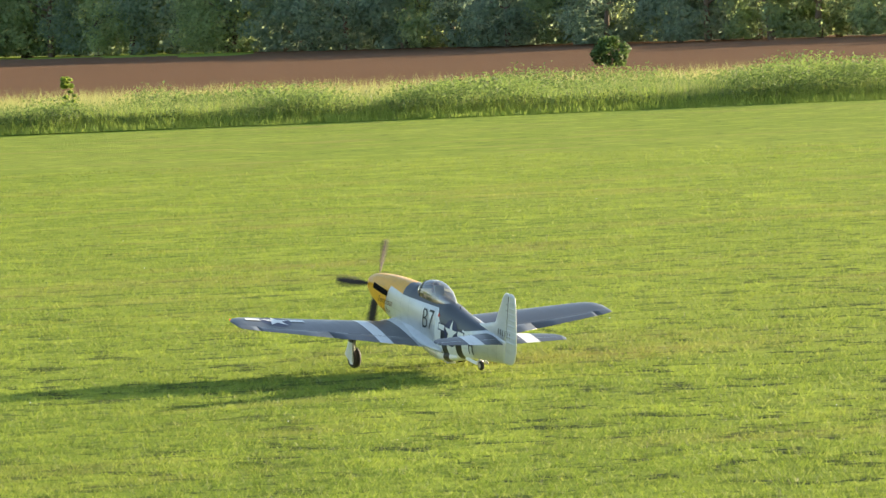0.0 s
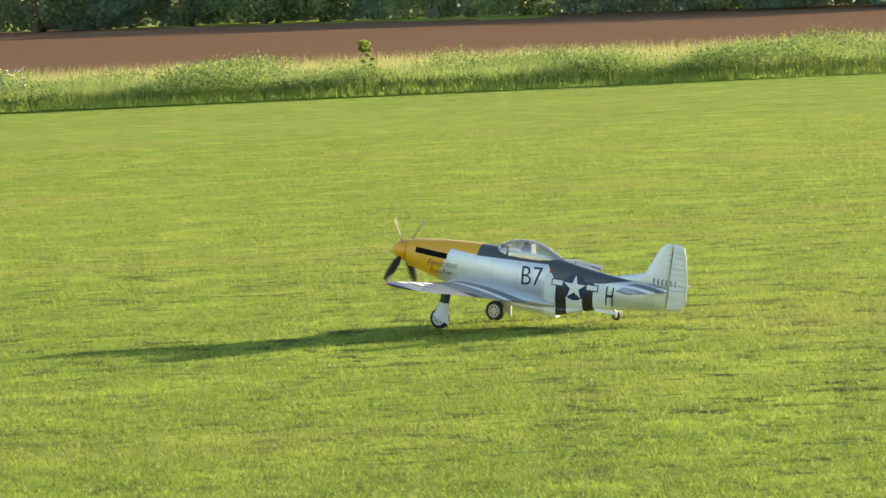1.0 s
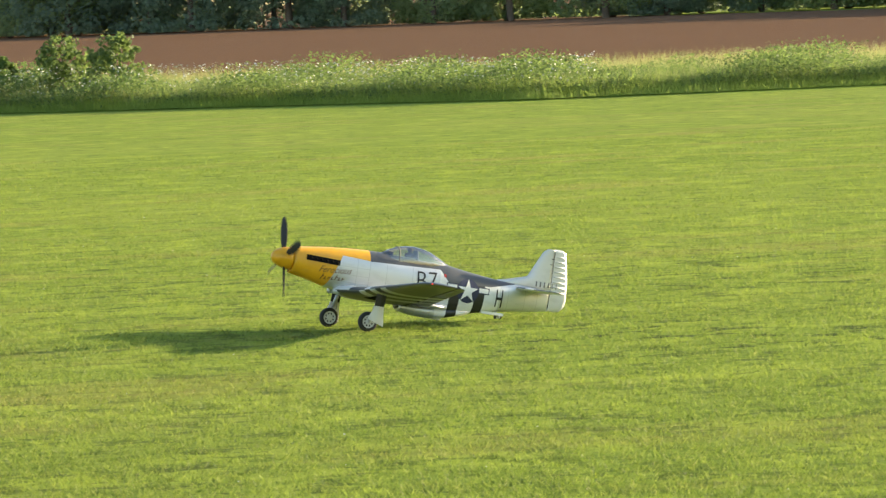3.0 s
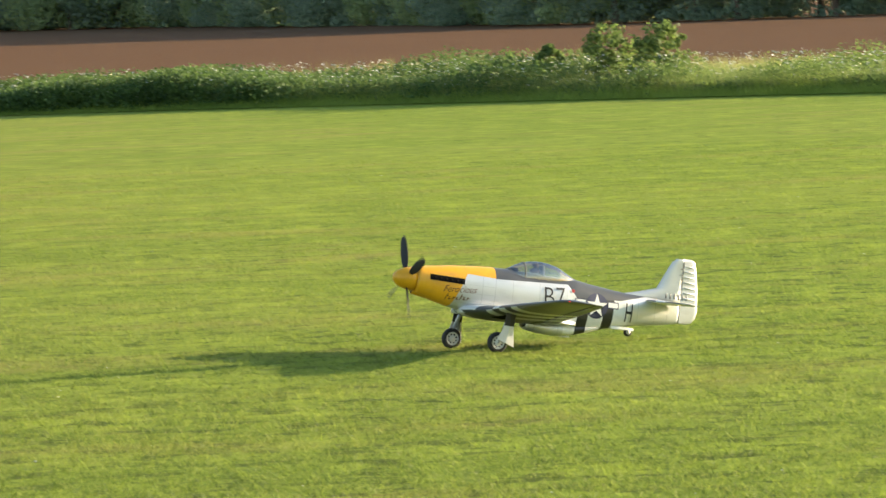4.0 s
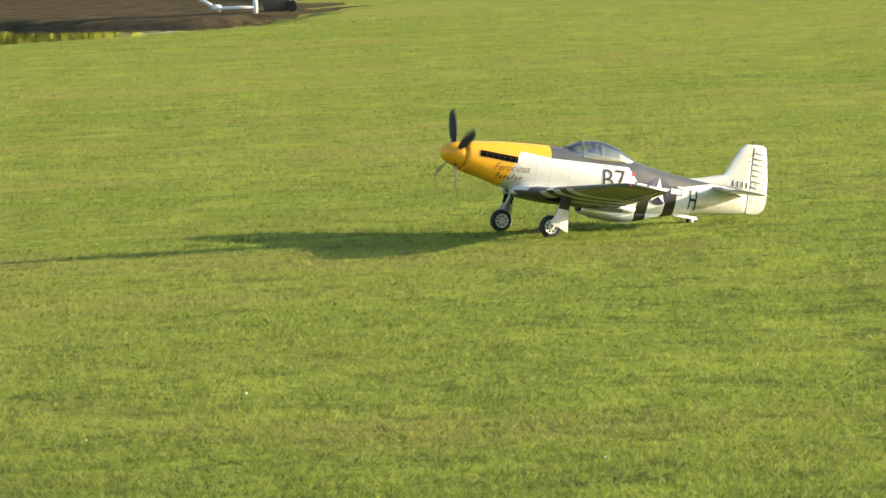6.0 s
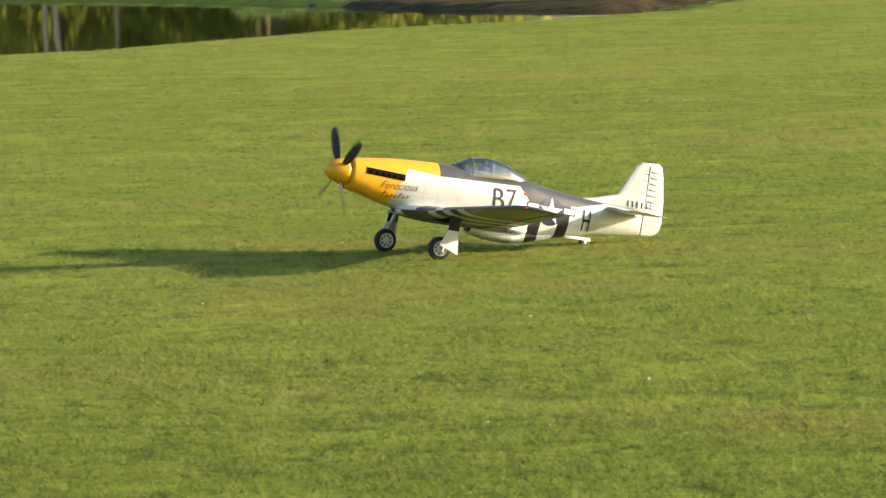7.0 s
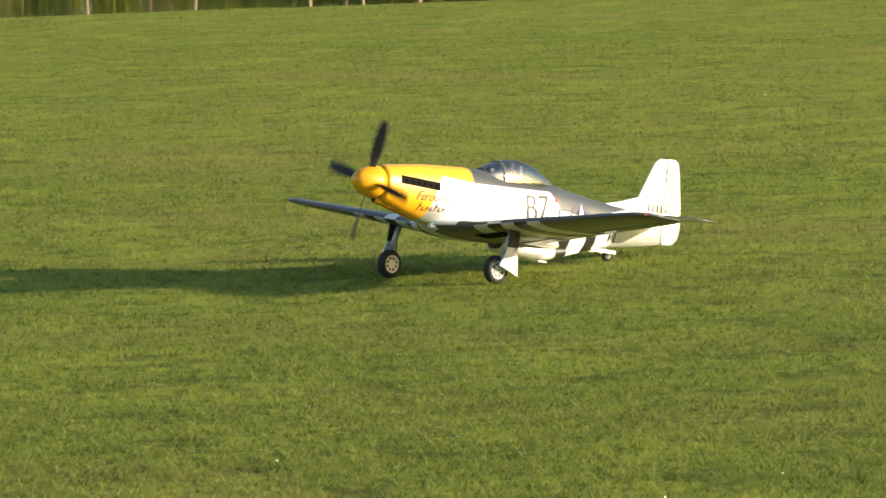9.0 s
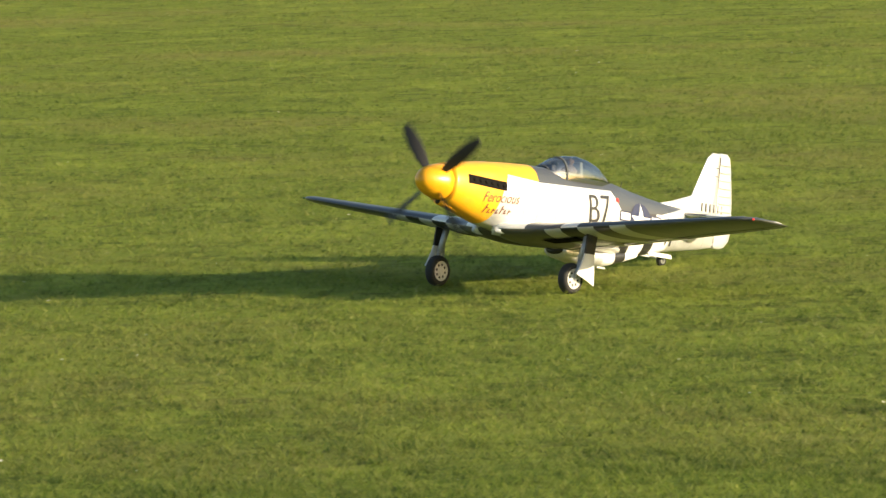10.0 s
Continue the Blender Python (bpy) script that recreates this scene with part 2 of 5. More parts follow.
CROWN_PALE = leafy("pale_tree_leaf", (0.210, 0.275, 0.145), (0.340, 0.405, 0.185), 0.6, 0.25)
BARK = plain("bark", (0.20, 0.145, 0.11), 0.9, 0, 0.35, 6)
HEDGE = leafy("hedge_leaf", (0.036, 0.074, 0.022), (0.125, 0.195, 0.052), 0.34, 0.6)
UNDER = leafy("undergrowth_leaf", (0.075, 0.098, 0.018), (0.27, 0.30, 0.052), 0.60, 0.35)
PINE_BARK = plain("pine_bark", (0.60, 0.43, 0.30), 0.9, 0, 0.3, 5)


# ---- mesh helpers ----
def part(name, bm, material, parent=None, label="", smooth=True):
    me = bpy.data.meshes.new(name)
    bm.to_mesh(me)
    bm.free()
    return linked(name, me, material, parent, label, smooth)


def linked(name, me, material, parent=None, label="", smooth=True):
    if material is not None:
        me.materials.append(material)
    if smooth:
        me.polygons.foreach_set("use_smooth", [True] * len(me.polygons))
    ob = new(name, me)
    if parent is not None:
        ob.parent = parent
    if label:
        tagged(ob, label)
    return ob


def soup(name, verts, tris, smooth=False):
    """A mesh from arrays of vertices and triangles."""
    me = bpy.data.meshes.new(name)
    me.vertices.add(len(verts))
    me.vertices.foreach_set("co", np.asarray(verts, np.float32).ravel())
    me.loops.add(len(tris) * 3)
    me.loops.foreach_set("vertex_index", np.asarray(tris, np.int32).ravel())
    me.polygons.add(len(tris))
    me.polygons.foreach_set("loop_start", np.arange(0, len(tris) * 3, 3, dtype=np.int32))
    me.update(calc_edges=True)
    return me


def box(bm, c, s, r=None, bevel=0.0):
    g = bmesh.ops.create_cube(bm, size=1.0)["verts"]
    bmesh.ops.scale(bm, vec=s, verts=g)
    if bevel:
        es = list({e for v in g for e in v.link_edges})
        g = list({v for f in bmesh.ops.bevel(bm, geom=es, offset=bevel, segments=2, affect="EDGES", profile=0.6)["faces"] for v in f.verts} | {v for v in g if v.is_valid})
    if r is not None:
        bmesh.ops.transform(bm, matrix=r, verts=g)
    bmesh.ops.translate(bm, vec=c, verts=g)
    return g


def rod(bm, a, b, r0, r1=None, n=10, caps=True):
    a, b = Vector(a), Vector(b)
    r1 = r0 if r1 is None else r1
    q = (b - a).to_track_quat("Z", "Y").to_matrix()
    ring = []
    for c, r in ((a, r0), (b, r1)):
        ring.append([bm.verts.new(c + q @ Vector((math.cos(2 * math.pi * i / n) * r, math.sin(2 * math.pi * i / n) * r, 0))) for i in range(n)])
    for i in range(n):
        bm.faces.new((ring[0][i], ring[0][(i + 1) % n], ring[1][(i + 1) % n], ring[1][i]))
    if caps:
        bm.faces.new(ring[0][::-1])
        bm.faces.new(ring[1])


def loft(bm, rings, close=True, cap0=True, cap1=True):
    vs = [[bm.verts.new(p) for p in r] for r in rings]
    n = len(vs[0])
    for a, b in zip(vs, vs[1:]):
        for i in range(n if close else n - 1):
            bm.faces.new((a[i], a[(i + 1) % n], b[(i + 1) % n], b[i]))
    if cap0:
        bm.faces.new(vs[0][::-1])
    if cap1:
        bm.faces.new(vs[-1])
    bmesh.ops.recalc_face_normals(bm, faces=bm.faces[:])


def lathe(bm, prof, axis_a, axis_dir, n=24, caps=True):
    """Turns (distance along the axis, radius) about an axis."""
    q = Vector(axis_dir).to_track_quat("Z", "Y").to_matrix()
    rings = [[Vector(axis_a) + q @ Vector((math.cos(2 * math.pi * i / n) * r, math.sin(2 * math.pi * i / n) * r, h)) for i in range(n)] for h, r in prof]
    loft(bm, rings, True, caps, caps)


def polar(az, d, z=0.0):
    a = radians(az)
    return Vector((d * math.sin(a), d * math.cos(a), z))


# ---- ground, pond ----
EDGE_AZ = [-180, -60, -36, -13, -6.4, -6.1, -5.7, -4.9, 0, 5.3, 10.3, 14, 19, 24, 40, 180]
EDGE_D = [160, 160, 160, 160, 160, 150, 127, 115.5, 109.5, 100.0, 92.3, 92, 91.6, 92.3, 96, 160]
NEAR_AZ = [-60, -45, -33.6, -30.5, -26.7, -23, -20.6, -16.9, -14.1, -12.3, -10.7, -9.6]
NEAR_D = [62, 55, 51, 51, 50.6, 52.3, 53.5, 55.7, 60.4, 61.6, 63.8, 70.5]
FAR_AZ = [-60, -45, -33, -27, -23, -20.6, -18, -16.2, -13.1, -12.3, -10.9, -9.6]
FAR_D = [118, 119, 111, 102, 96, 90.5, 84.5, 80, 70.5, 69.4, 67.5, 70.8]
WATER_Z = -0.09


def rise(az, d):
    """The far field climbs gently towards the north-west."""
    k = np.clip((18 - az) / 24, 0, 1.0) * np.where(az < -60, 0, 1)
    return k * 2.1 * np.clip((d - 130) / 330, 0, 1.2) ** 1.3


def height(az, d):
    near = np.interp(az, NEAR_AZ, NEAR_D)
    far = np.interp(az, FAR_AZ, FAR_D)
    inside = (az > -60) & (az < -9.6)
    dip = np.clip((d - near) / 1.6, 0, 1) * np.clip((far + 0.6 - d) / 3.0, 0, 1)
    return np.where(inside, -0.55 * dip, 0.0) + rise(az, d)


def ground_z(x, y):
    d = math.hypot(x, y)
    return float(height(np.array(math.degrees(math.atan2(x, y))), np.array(d)))


def build_ground():
    az = np.concatenate([np.arange(-180, -48, 6.0), np.arange(-48, 38, 0.42), np.arange(38, 180, 6.0)])
    rr = np.concatenate([[0.5], np.geomspace(4, 48, 60)[:-1], np.geomspace(48, 180, 240)[:-1], np.geomspace(180, 900, 60)[:-1], np.geomspace(900, 4500, 12)])
    A, R = np.meshgrid(az, rr, indexing="ij")
    Z = height(A, R)
    ar = np.radians(A)
    und = 0.05 * np.sin(R * 0.11 + 7 * np.sin(ar)) * np.clip((R - 60) / 60, 0, 1)
    Z = Z + und * (R < 400)
    V = np.stack([R * np.sin(ar), R * np.cos(ar), Z], -1).reshape(-1, 3)
    n, m = A.shape
    idx = np.arange(n * m).reshape(n, m)
    i2 = np.roll(idx, -1, axis=0)
    a, b, c, d = idx[:, :-1], i2[:, :-1], i2[:, 1:], idx[:, 1:]
    tris = np.concatenate([np.stack([a, c, b], -1).reshape(-1, 3), np.stack([a, d, c], -1).reshape(-1, 3)])
    centre = np.array([[0, 0, 0.0]])
    V = np.concatenate([V, centre])
    tris = np.concatenate([tris, np.stack([np.full(n, n * m), idx[:, 0], i2[:, 0]], -1)])
    me = soup("ground", V, tris)
    edge = np.interp(A, EDGE_AZ, EDGE_D)
    far = np.interp(A, FAR_AZ, FAR_D)
    near = np.interp(A, NEAR_AZ, NEAR_D)
    lawn = np.clip((edge + 2.2 - R) / 1.5 + 0.5, 0, 1)
    inside = (A > -60) & (A < -9.2)
    mud = np.where(inside, np.clip(np.where(R > near + 3, (A + 15.5) / 2, 1), 0, 1) * np.clip((R - near - 0.1) / 0.3, 0, 1) * np.clip((far + 0.9 - R) / 0.5, 0, 1), 0)
    shore = np.interp(A, [-15.5, -13.4, -12.1, -10.5, -9.8, -9.3], [0, 84, 89, 78, 73.5, 0])
    bank = np.where(inside, np.clip((A + 15.5) / 2, 0, 1) * np.clip((R - far + 0.5) / 0.5, 0, 1) * np.clip((shore - R) / 1.2 + 0.5, 0, 1), 0)
    mud = np.maximum(mud, bank)
    verge = ((A > 9) & (A < 17) & (R > np.interp(A, [9, 14, 17], [345, 288, 262])) & (R < 420)) * 1.0
    lawn = np.maximum(lawn, verge)
    bx, by = 72.5 * math.sin(radians(-10.0)), 72.5 * math.cos(radians(-10.0))
    pad = np.clip(1.6 - np.hypot((V[:-1, 0] - bx + 0.1) / 0.75, (V[:-1, 1] - by) / 1.3), 0, 1).reshape(A.shape)
    mud = np.maximum(mud, pad)
    for nm, val in (("lawn", lawn), ("mud", mud)):
        at = me.attributes.new(nm, "FLOAT", "POINT")
        at.data.foreach_set("value", np.append(val.ravel(), 1.0 if nm == "lawn" else 0.0).astype(np.float32))
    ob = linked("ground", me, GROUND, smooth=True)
    tagged(ob, "mown grass airfield beside a ploughed brown field", "ground", kind="structure")


def build_pond():
    bm = bmesh.new()
    az = np.arange(-58, -9.7, 0.6)
    lo = [bm.verts.new(polar(a, float(np.interp(a, NEAR_AZ, NEAR_D)) + 0.1, WATER_Z)) for a in az]
    hi = [bm.verts.new(polar(a, float(np.interp(a, FAR_AZ, FAR_D)) + 0.4, WATER_Z)) for a in az]
    for i in range(len(az) - 1):
        bm.faces.new((lo[i], lo[i + 1], hi[i + 1], hi[i]))
    bmesh.ops.recalc_face_normals(bm, faces=bm.faces[:])
    ob = part("water", bm, WATER)
    tagged(ob, "still dark pond water mirroring the trees", "pond", kind="structure")


build_ground()
build_pond()


# ---- plants ----
def blades(name, xy, z0, h, w, lean, rng, per=3):
    """Upright tapering blades, several to a tuft, as one mesh."""
    n = len(xy)
    tot = n * per
    base = np.repeat(np.column_stack([xy, z0]), per, 0) + np.column_stack([rng.normal(0, 1, (tot, 2)) * np.repeat(w, per)[:, None] * 2.5, np.zeros(tot)])
    ang = rng.uniform(0, 2 * np.pi, tot)
    side = np.column_stack([np.cos(ang), np.sin(ang), np.zeros(tot)]) * np.repeat(w, per)[:, None] * 0.5
    hh = np.repeat(h, per) * rng.uniform(0.6, 1.15, tot)
    la = rng.uniform(0, 2 * np.pi, tot)
    tip = base + np.column_stack([np.cos(la) * lean * hh, np.sin(la) * lean * hh, hh])
    V = np.stack([base - side, base + side, tip], 1).reshape(-1, 3)
    return soup(name, V, np.arange(len(V)).reshape(-1, 3))


def leaf_soup(centres, normals_up, size, rng, ratio=0.55):
    """Small pointed leaves (two triangles each) at given places."""
    n = len(centres)
    d = rng.normal(0, 1, (n, 3))
    d[:, 2] = d[:, 2] * 0.6 + normals_up
    d /= np.linalg.norm(d, axis=1)[:, None]
    e = np.cross(d, rng.normal(0, 1, (n, 3)))
    e /= np.linalg.norm(e, axis=1)[:, None] + 1e-9
    s = (np.broadcast_to(size, (n,)) * rng.uniform(0.6, 1.3, n))[:, None]
    a, b = centres - d * s * 0.5, centres + d * s * 0.5
    p, q = centres + e * s * ratio * 0.5, centres - e * s * ratio * 0.5
    V = np.stack([a, p, b, q], 1).reshape(-1, 3)
    k = np.arange(n)[:, None] * 4
    T = np.concatenate([k + [0, 1, 2], k + [0, 2, 3]])
    return V, T


def lumps(u, v, scale, seed):
    """Smooth random lumps between 0 and 1 over the plane, so many to the metre."""
    table = np.random.default_rng(seed).random((512, 512))
    x, y = u * scale + 900.3, v * scale + 900.7
    i, j = np.floor(x).astype(int), np.floor(y).astype(int)
    fx, fy = x - i, y - j
    fx, fy = fx * fx * (3 - 2 * fx), fy * fy * (3 - 2 * fy)
    p, q = table[i % 512, j % 512], table[(i + 1) % 512, j % 512]
    r, t = table[i % 512, (j + 1) % 512], table[(i + 1) % 512, (j + 1) % 512]
    return (p * (1 - fx) + q * fx) * (1 - fy) + (r * (1 - fx) + t * fx) * fy


def build_lawn_blades():
    rng = np.random.default_rng(4)
    n = 560000
    a = rng.uniform(-42, 26, n)
    first = np.interp(a, [-42, -14, 0, 26], [11.0, 12.5, 15.0, 16.0])
    d = first * (66.0 / first) ** rng.random(n) ** 1.2
    keep = d < np.minimum(np.where(a < -9.2, np.interp(a, NEAR_AZ, NEAR_D) - 0.1, 200), np.interp(a, EDGE_AZ, EDGE_D))
    d, a = d[keep], np.radians(a[keep])
    xy = np.column_stack([d * np.sin(a), d * np.cos(a)])
    # tufts of longer growth standing out of the mown sward
    u, v = xy[:, 0], xy[:, 1]
    tall = np.clip((0.55 * lumps(u, v, 2.3, 1) + 0.45 * lumps(u, v, 6.1, 2) - 0.42) / 0.40, 0, 1)
    rank = np.clip((lumps(u, v, 0.45, 3) - 0.25) / 0.5, 0.25, 1)
    h = (0.015 + 0.010 * rng.random(len(d))) + 0.018 * tall * rank * rng.uniform(0.5, 1.1, len(d))
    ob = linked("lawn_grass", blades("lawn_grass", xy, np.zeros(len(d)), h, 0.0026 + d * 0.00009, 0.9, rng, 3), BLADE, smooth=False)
    tagged(ob, "short mown green grass blades with worn tufts", "grass", kind="stuff")


WEED_AZ = [-6.3, -5.6, -4.9, -2, 1, 3, 5.3, 8, 10.3, 14, 19, 24, 32]
WEED_H = [0.30, 0.52, 0.60, 0.77, 0.80, 0.80, 0.80, 0.72, 0.68, 0.70, 0.68, 0.70, 0.70]


def weed_spot(rng, n, deep, lo=-6.2, hi=31):
    a = rng.uniform(lo, hi, n)
    back = rng.random(n) ** 1.4 * deep
    d = np.interp(a, EDGE_AZ, EDGE_D) + back + rng.normal(0, 0.15, n)
    return a, d, back


def build_weeds():
    rng = np.random.default_rng(7)
    # leafy weeds in clumps along the mown edge
    a, d, back = (np.concatenate(q) for q in zip(weed_spot(rng, 5200, 9.0), weed_spot(rng, 1900, 7.0, -6.3, 1.4)))
    lump = np.array([noise.noise(Vector((x * 1.3, y * 0.25, 0.3))) for x, y in zip(a, d)])
    h = np.interp(a, WEED_AZ, WEED_H) * (0.82 + 0.45 * lump) * rng.uniform(0.75, 1.12, len(a))
    patchy = np.array([noise.noise(Vector((x * 0.9, y * 0.12, 4.3))) for x, y in zip(a, d)])
    h *= np.where(a > 3, np.clip(0.90 + 1.5 * patchy, 0.40, 1.14), 1.0)
    per = 76
    u = rng.random((len(a), per))
    ar = np.radians(a)
    cx = (d * np.sin(ar))[:, None] + rng.normal(0, 0.26, (len(a), per))
    cy = (d * np.cos(ar))[:, None] + rng.normal(0, 0.26, (len(a), per))
    cz = h[:, None] * (0.03 + 0.97 * u ** 0.8)
    C = np.stack([cx, cy, cz], -1).reshape(-1, 3)
    dark = np.repeat(a + rng.normal(0, 1.6, len(a)) < 4.6, per)
    V, T = leaf_soup(C[~dark], 0.4, 0.068, rng, 0.45)
    ob = linked("weeds", soup("weeds", V, T), WEED, smooth=False)
    tagged(ob, "rank green broadleaf weeds along the mown edge", "weeds", kind="stuff")
    V, T = leaf_soup(C[dark], 0.4, 0.078, rng, 0.6)
    ob = linked("bramble_bank", soup("bramble_bank", V, T), HEDGE, smooth=False)
    tagged(ob, "dense dark green bramble bank with white flowers", "brambles", kind="stuff")
    # pale seeding grass behind and between
    a, d, back = weed_spot(rng, 36000, 26.0, 0.5, 31)
    thin = rng.random(len(a)) < np.clip((a - 0.5) / 5, 0.12, 1)
    a, d, back = a[thin], d[thin], back[thin]
    ar = np.radians(a)
    h = np.interp(a, WEED_AZ, WEED_H) * np.where(a > 5, 0.66, 0.85) * (0.80 + 0.25 * np.clip(back / 10, 0, 1)) * rng.uniform(0.7, 1.15, len(a))
    xy = np.column_stack([d * np.sin(ar), d * np.cos(ar)])
    ob = linked("tall_grass", blades("tall_grass", xy, np.zeros(len(d)), h, np.full(len(d), 0.015), 0.40, rng, 4), STRAW, smooth=False)
    tagged(ob, "tall pale seeding meadow grass", "tall grass", kind="stuff")
    # green stems in the front rows
    a, d, back = weed_spot(rng, 17000, 6.0, 0.8, 31)
    ar = np.radians(a)
    h = np.interp(a, WEED_AZ, WEED_H) * rng.uniform(0.30, 0.8, len(a))
    xy = np.column_stack([d * np.sin(ar), d * np.cos(ar)])
    ob = linked("green_grass_fringe", blades("green_grass_fringe", xy, np.zeros(len(d)), h, np.full(len(d), 0.017), 0.5, rng, 4), WEED, smooth=False)
    tagged(ob, "unmown green grass fringe at the field edge", "tall grass", kind="stuff")
    # short sunlit grass running out onto the mown edge
    n = 24000
    a = rng.uniform(-5.5, 31, n)
    out = rng.random(n)
    d = np.interp(a, EDGE_AZ, EDGE_D) + 0.5 - 1.7 * out
    ar = np.radians(a)
    h = (0.50 - 0.43 * out) * rng.uniform(0.5, 1.1, n) * np.clip((a + 6) / 9, 0.3, 1)
    xy = np.column_stack([d * np.sin(ar), d * np.cos(ar)])
    ob = linked("verge_grass", blades("verge_grass", xy, np.zeros(n), h, np.full(n, 0.018), 0.45, rng, 3), VERGE, smooth=False)
    tagged(ob, "ragged short green grass along the field edge", "grass", kind="stuff")
    # dark rough grass along the top of the muddy bank
    n = 5000
    a = rng.uniform(-15.2, -10.0, n)
    d = np.interp(a, [-15.5, -13.4, -12.1, -10.5, -9.8], [79, 84, 89, 78, 73.5]) + rng.random(n) * 3.5
    ar = np.radians(a)
    xy = np.column_stack([d * np.sin(ar), d * np.cos(ar)])
    ob = linked("bank_grass", blades("bank_grass", xy, np.zeros(n), rng.uniform(0.08, 0.30, n), np.full(n, 0.03), 0.4, rng, 4), HEDGE, smooth=False)
    tagged(ob, "rough dark grass along the pond bank", "grass", kind="stuff")
    # small white flower heads
    a, d, back = weed_spot(rng, 5200, 7.0, -6.0, 11)
    ar = np.radians(a)
    hz = np.interp(a, WEED_AZ, WEED_H) * rng.uniform(0.35, 1.06, len(a))
    C = np.column_stack([d * np.sin(ar), d * np.cos(ar), hz])
    V, T = leaf_soup(C, 0.0, 0.036, rng, 0.9)
    ob = linked("white_flowers", soup("white_flowers", V, T), FLOWER, smooth=False)
    tagged(ob, "small white flower heads among the weeds", "flowers", kind="stuff")


def facing_leaves(centres, out, size, rng, ratio):
    """Leaves that mostly face outwards from their clump."""
    n = len(centres)
    nrm = out + rng.normal(0, 0.42, (n, 3))
    d = np.cross(nrm, rng.normal(0, 1, (n, 3)))
    d /= np.linalg.norm(d, axis=1)[:, None] + 1e-9
    e = np.cross(nrm, d)
    e /= np.linalg.norm(e, axis=1)[:, None] + 1e-9
    s = (size * rng.uniform(0.6, 1.3, n))[:, None]
    V = np.stack([centres - d * s * 0.5, centres + e * s * ratio * 0.5, centres + d * s * 0.5, centres - e * s * ratio * 0.5], 1).reshape(-1, 3)
    k = np.arange(n)[:, None] * 4
    return V, np.concatenate([k + [0, 1, 2], k + [0, 2, 3]])


def crown_mesh(name, rng, radius, z0, z1, clumps, leaves, leaf, taper=0.6):
    """Leaf clumps on an uneven shell and inside it."""
    t = rng.random(clumps)
    z = z0 + (z1 - z0) * t
    prof = np.sin(np.pi * np.clip(0.16 + 0.80 * t, 0, 1)) ** taper
    ang = rng.uniform(0, 2 * np.pi, clumps)
    rr = radius * prof * rng.uniform(0.45, 1.12, clumps) ** 0.6
    c = np.column_stack([rr * np.cos(ang), rr * np.sin(ang), z])
    size = radius * rng.uniform(0.14, 0.30, clumps)
    way = rng.normal(0, 1, (clumps, leaves, 3))
    way /= np.linalg.norm(way, axis=2)[:, :, None]
    C = (c[:, None, :] + way * (size[:, None, None] * np.array([1.35, 1.35, 1.0])) * rng.uniform(0.70, 1.15, (clumps, leaves, 1))).reshape(-1, 3)
    V, T = facing_leaves(C, way.reshape(-1, 3), leaf, rng, 0.65)
    V[:, 2] = np.maximum(V[:, 2], 0.05)
    return soup(name, V, T)


def trunk_bm(rng, h, r, limbs, spread, low=0.3):
    bm = bmesh.new()
    pts = [Vector((0, 0, -0.1))]
    for i in range(1, 6):
        pts.append(Vector((rng.normal(0, 0.02) * h * 0.3, rng.normal(0, 0.02) * h * 0.3, h * i / 5)))
    rad = [r * (1 - 0.16 * i) for i in range(6)]
    for i in range(5):
        rod(bm, pts[i], pts[i + 1], rad[i], rad[i + 1], 8, caps=False)
    for _ in range(limbs):
        z = h * rng.uniform(low, 0.95)
        a = rng.uniform(0, 2 * math.pi)
        e = Vector((math.cos(a) * spread, math.sin(a) * spread, z + spread * 0.5))
        rod(bm, (0, 0, z), e, r * 0.35, r * 0.1, 6, caps=False)
    return bm


def make_tree(rng, h, radius, mat, leaf, low, clumps, label, bark=None, trunk_r=0.22, limbs=8, leaves=46):
    e = new("tree")
    tagged(e, label, "tree")
    part("trunk", trunk_bm(rng, h * 0.8, trunk_r, limbs, radius * 0.6), bark or BARK, e)
    linked("crown", crown_mesh("crown", rng, radius, low, h, clumps, leaves, leaf), mat, e, smooth=False)
    return e


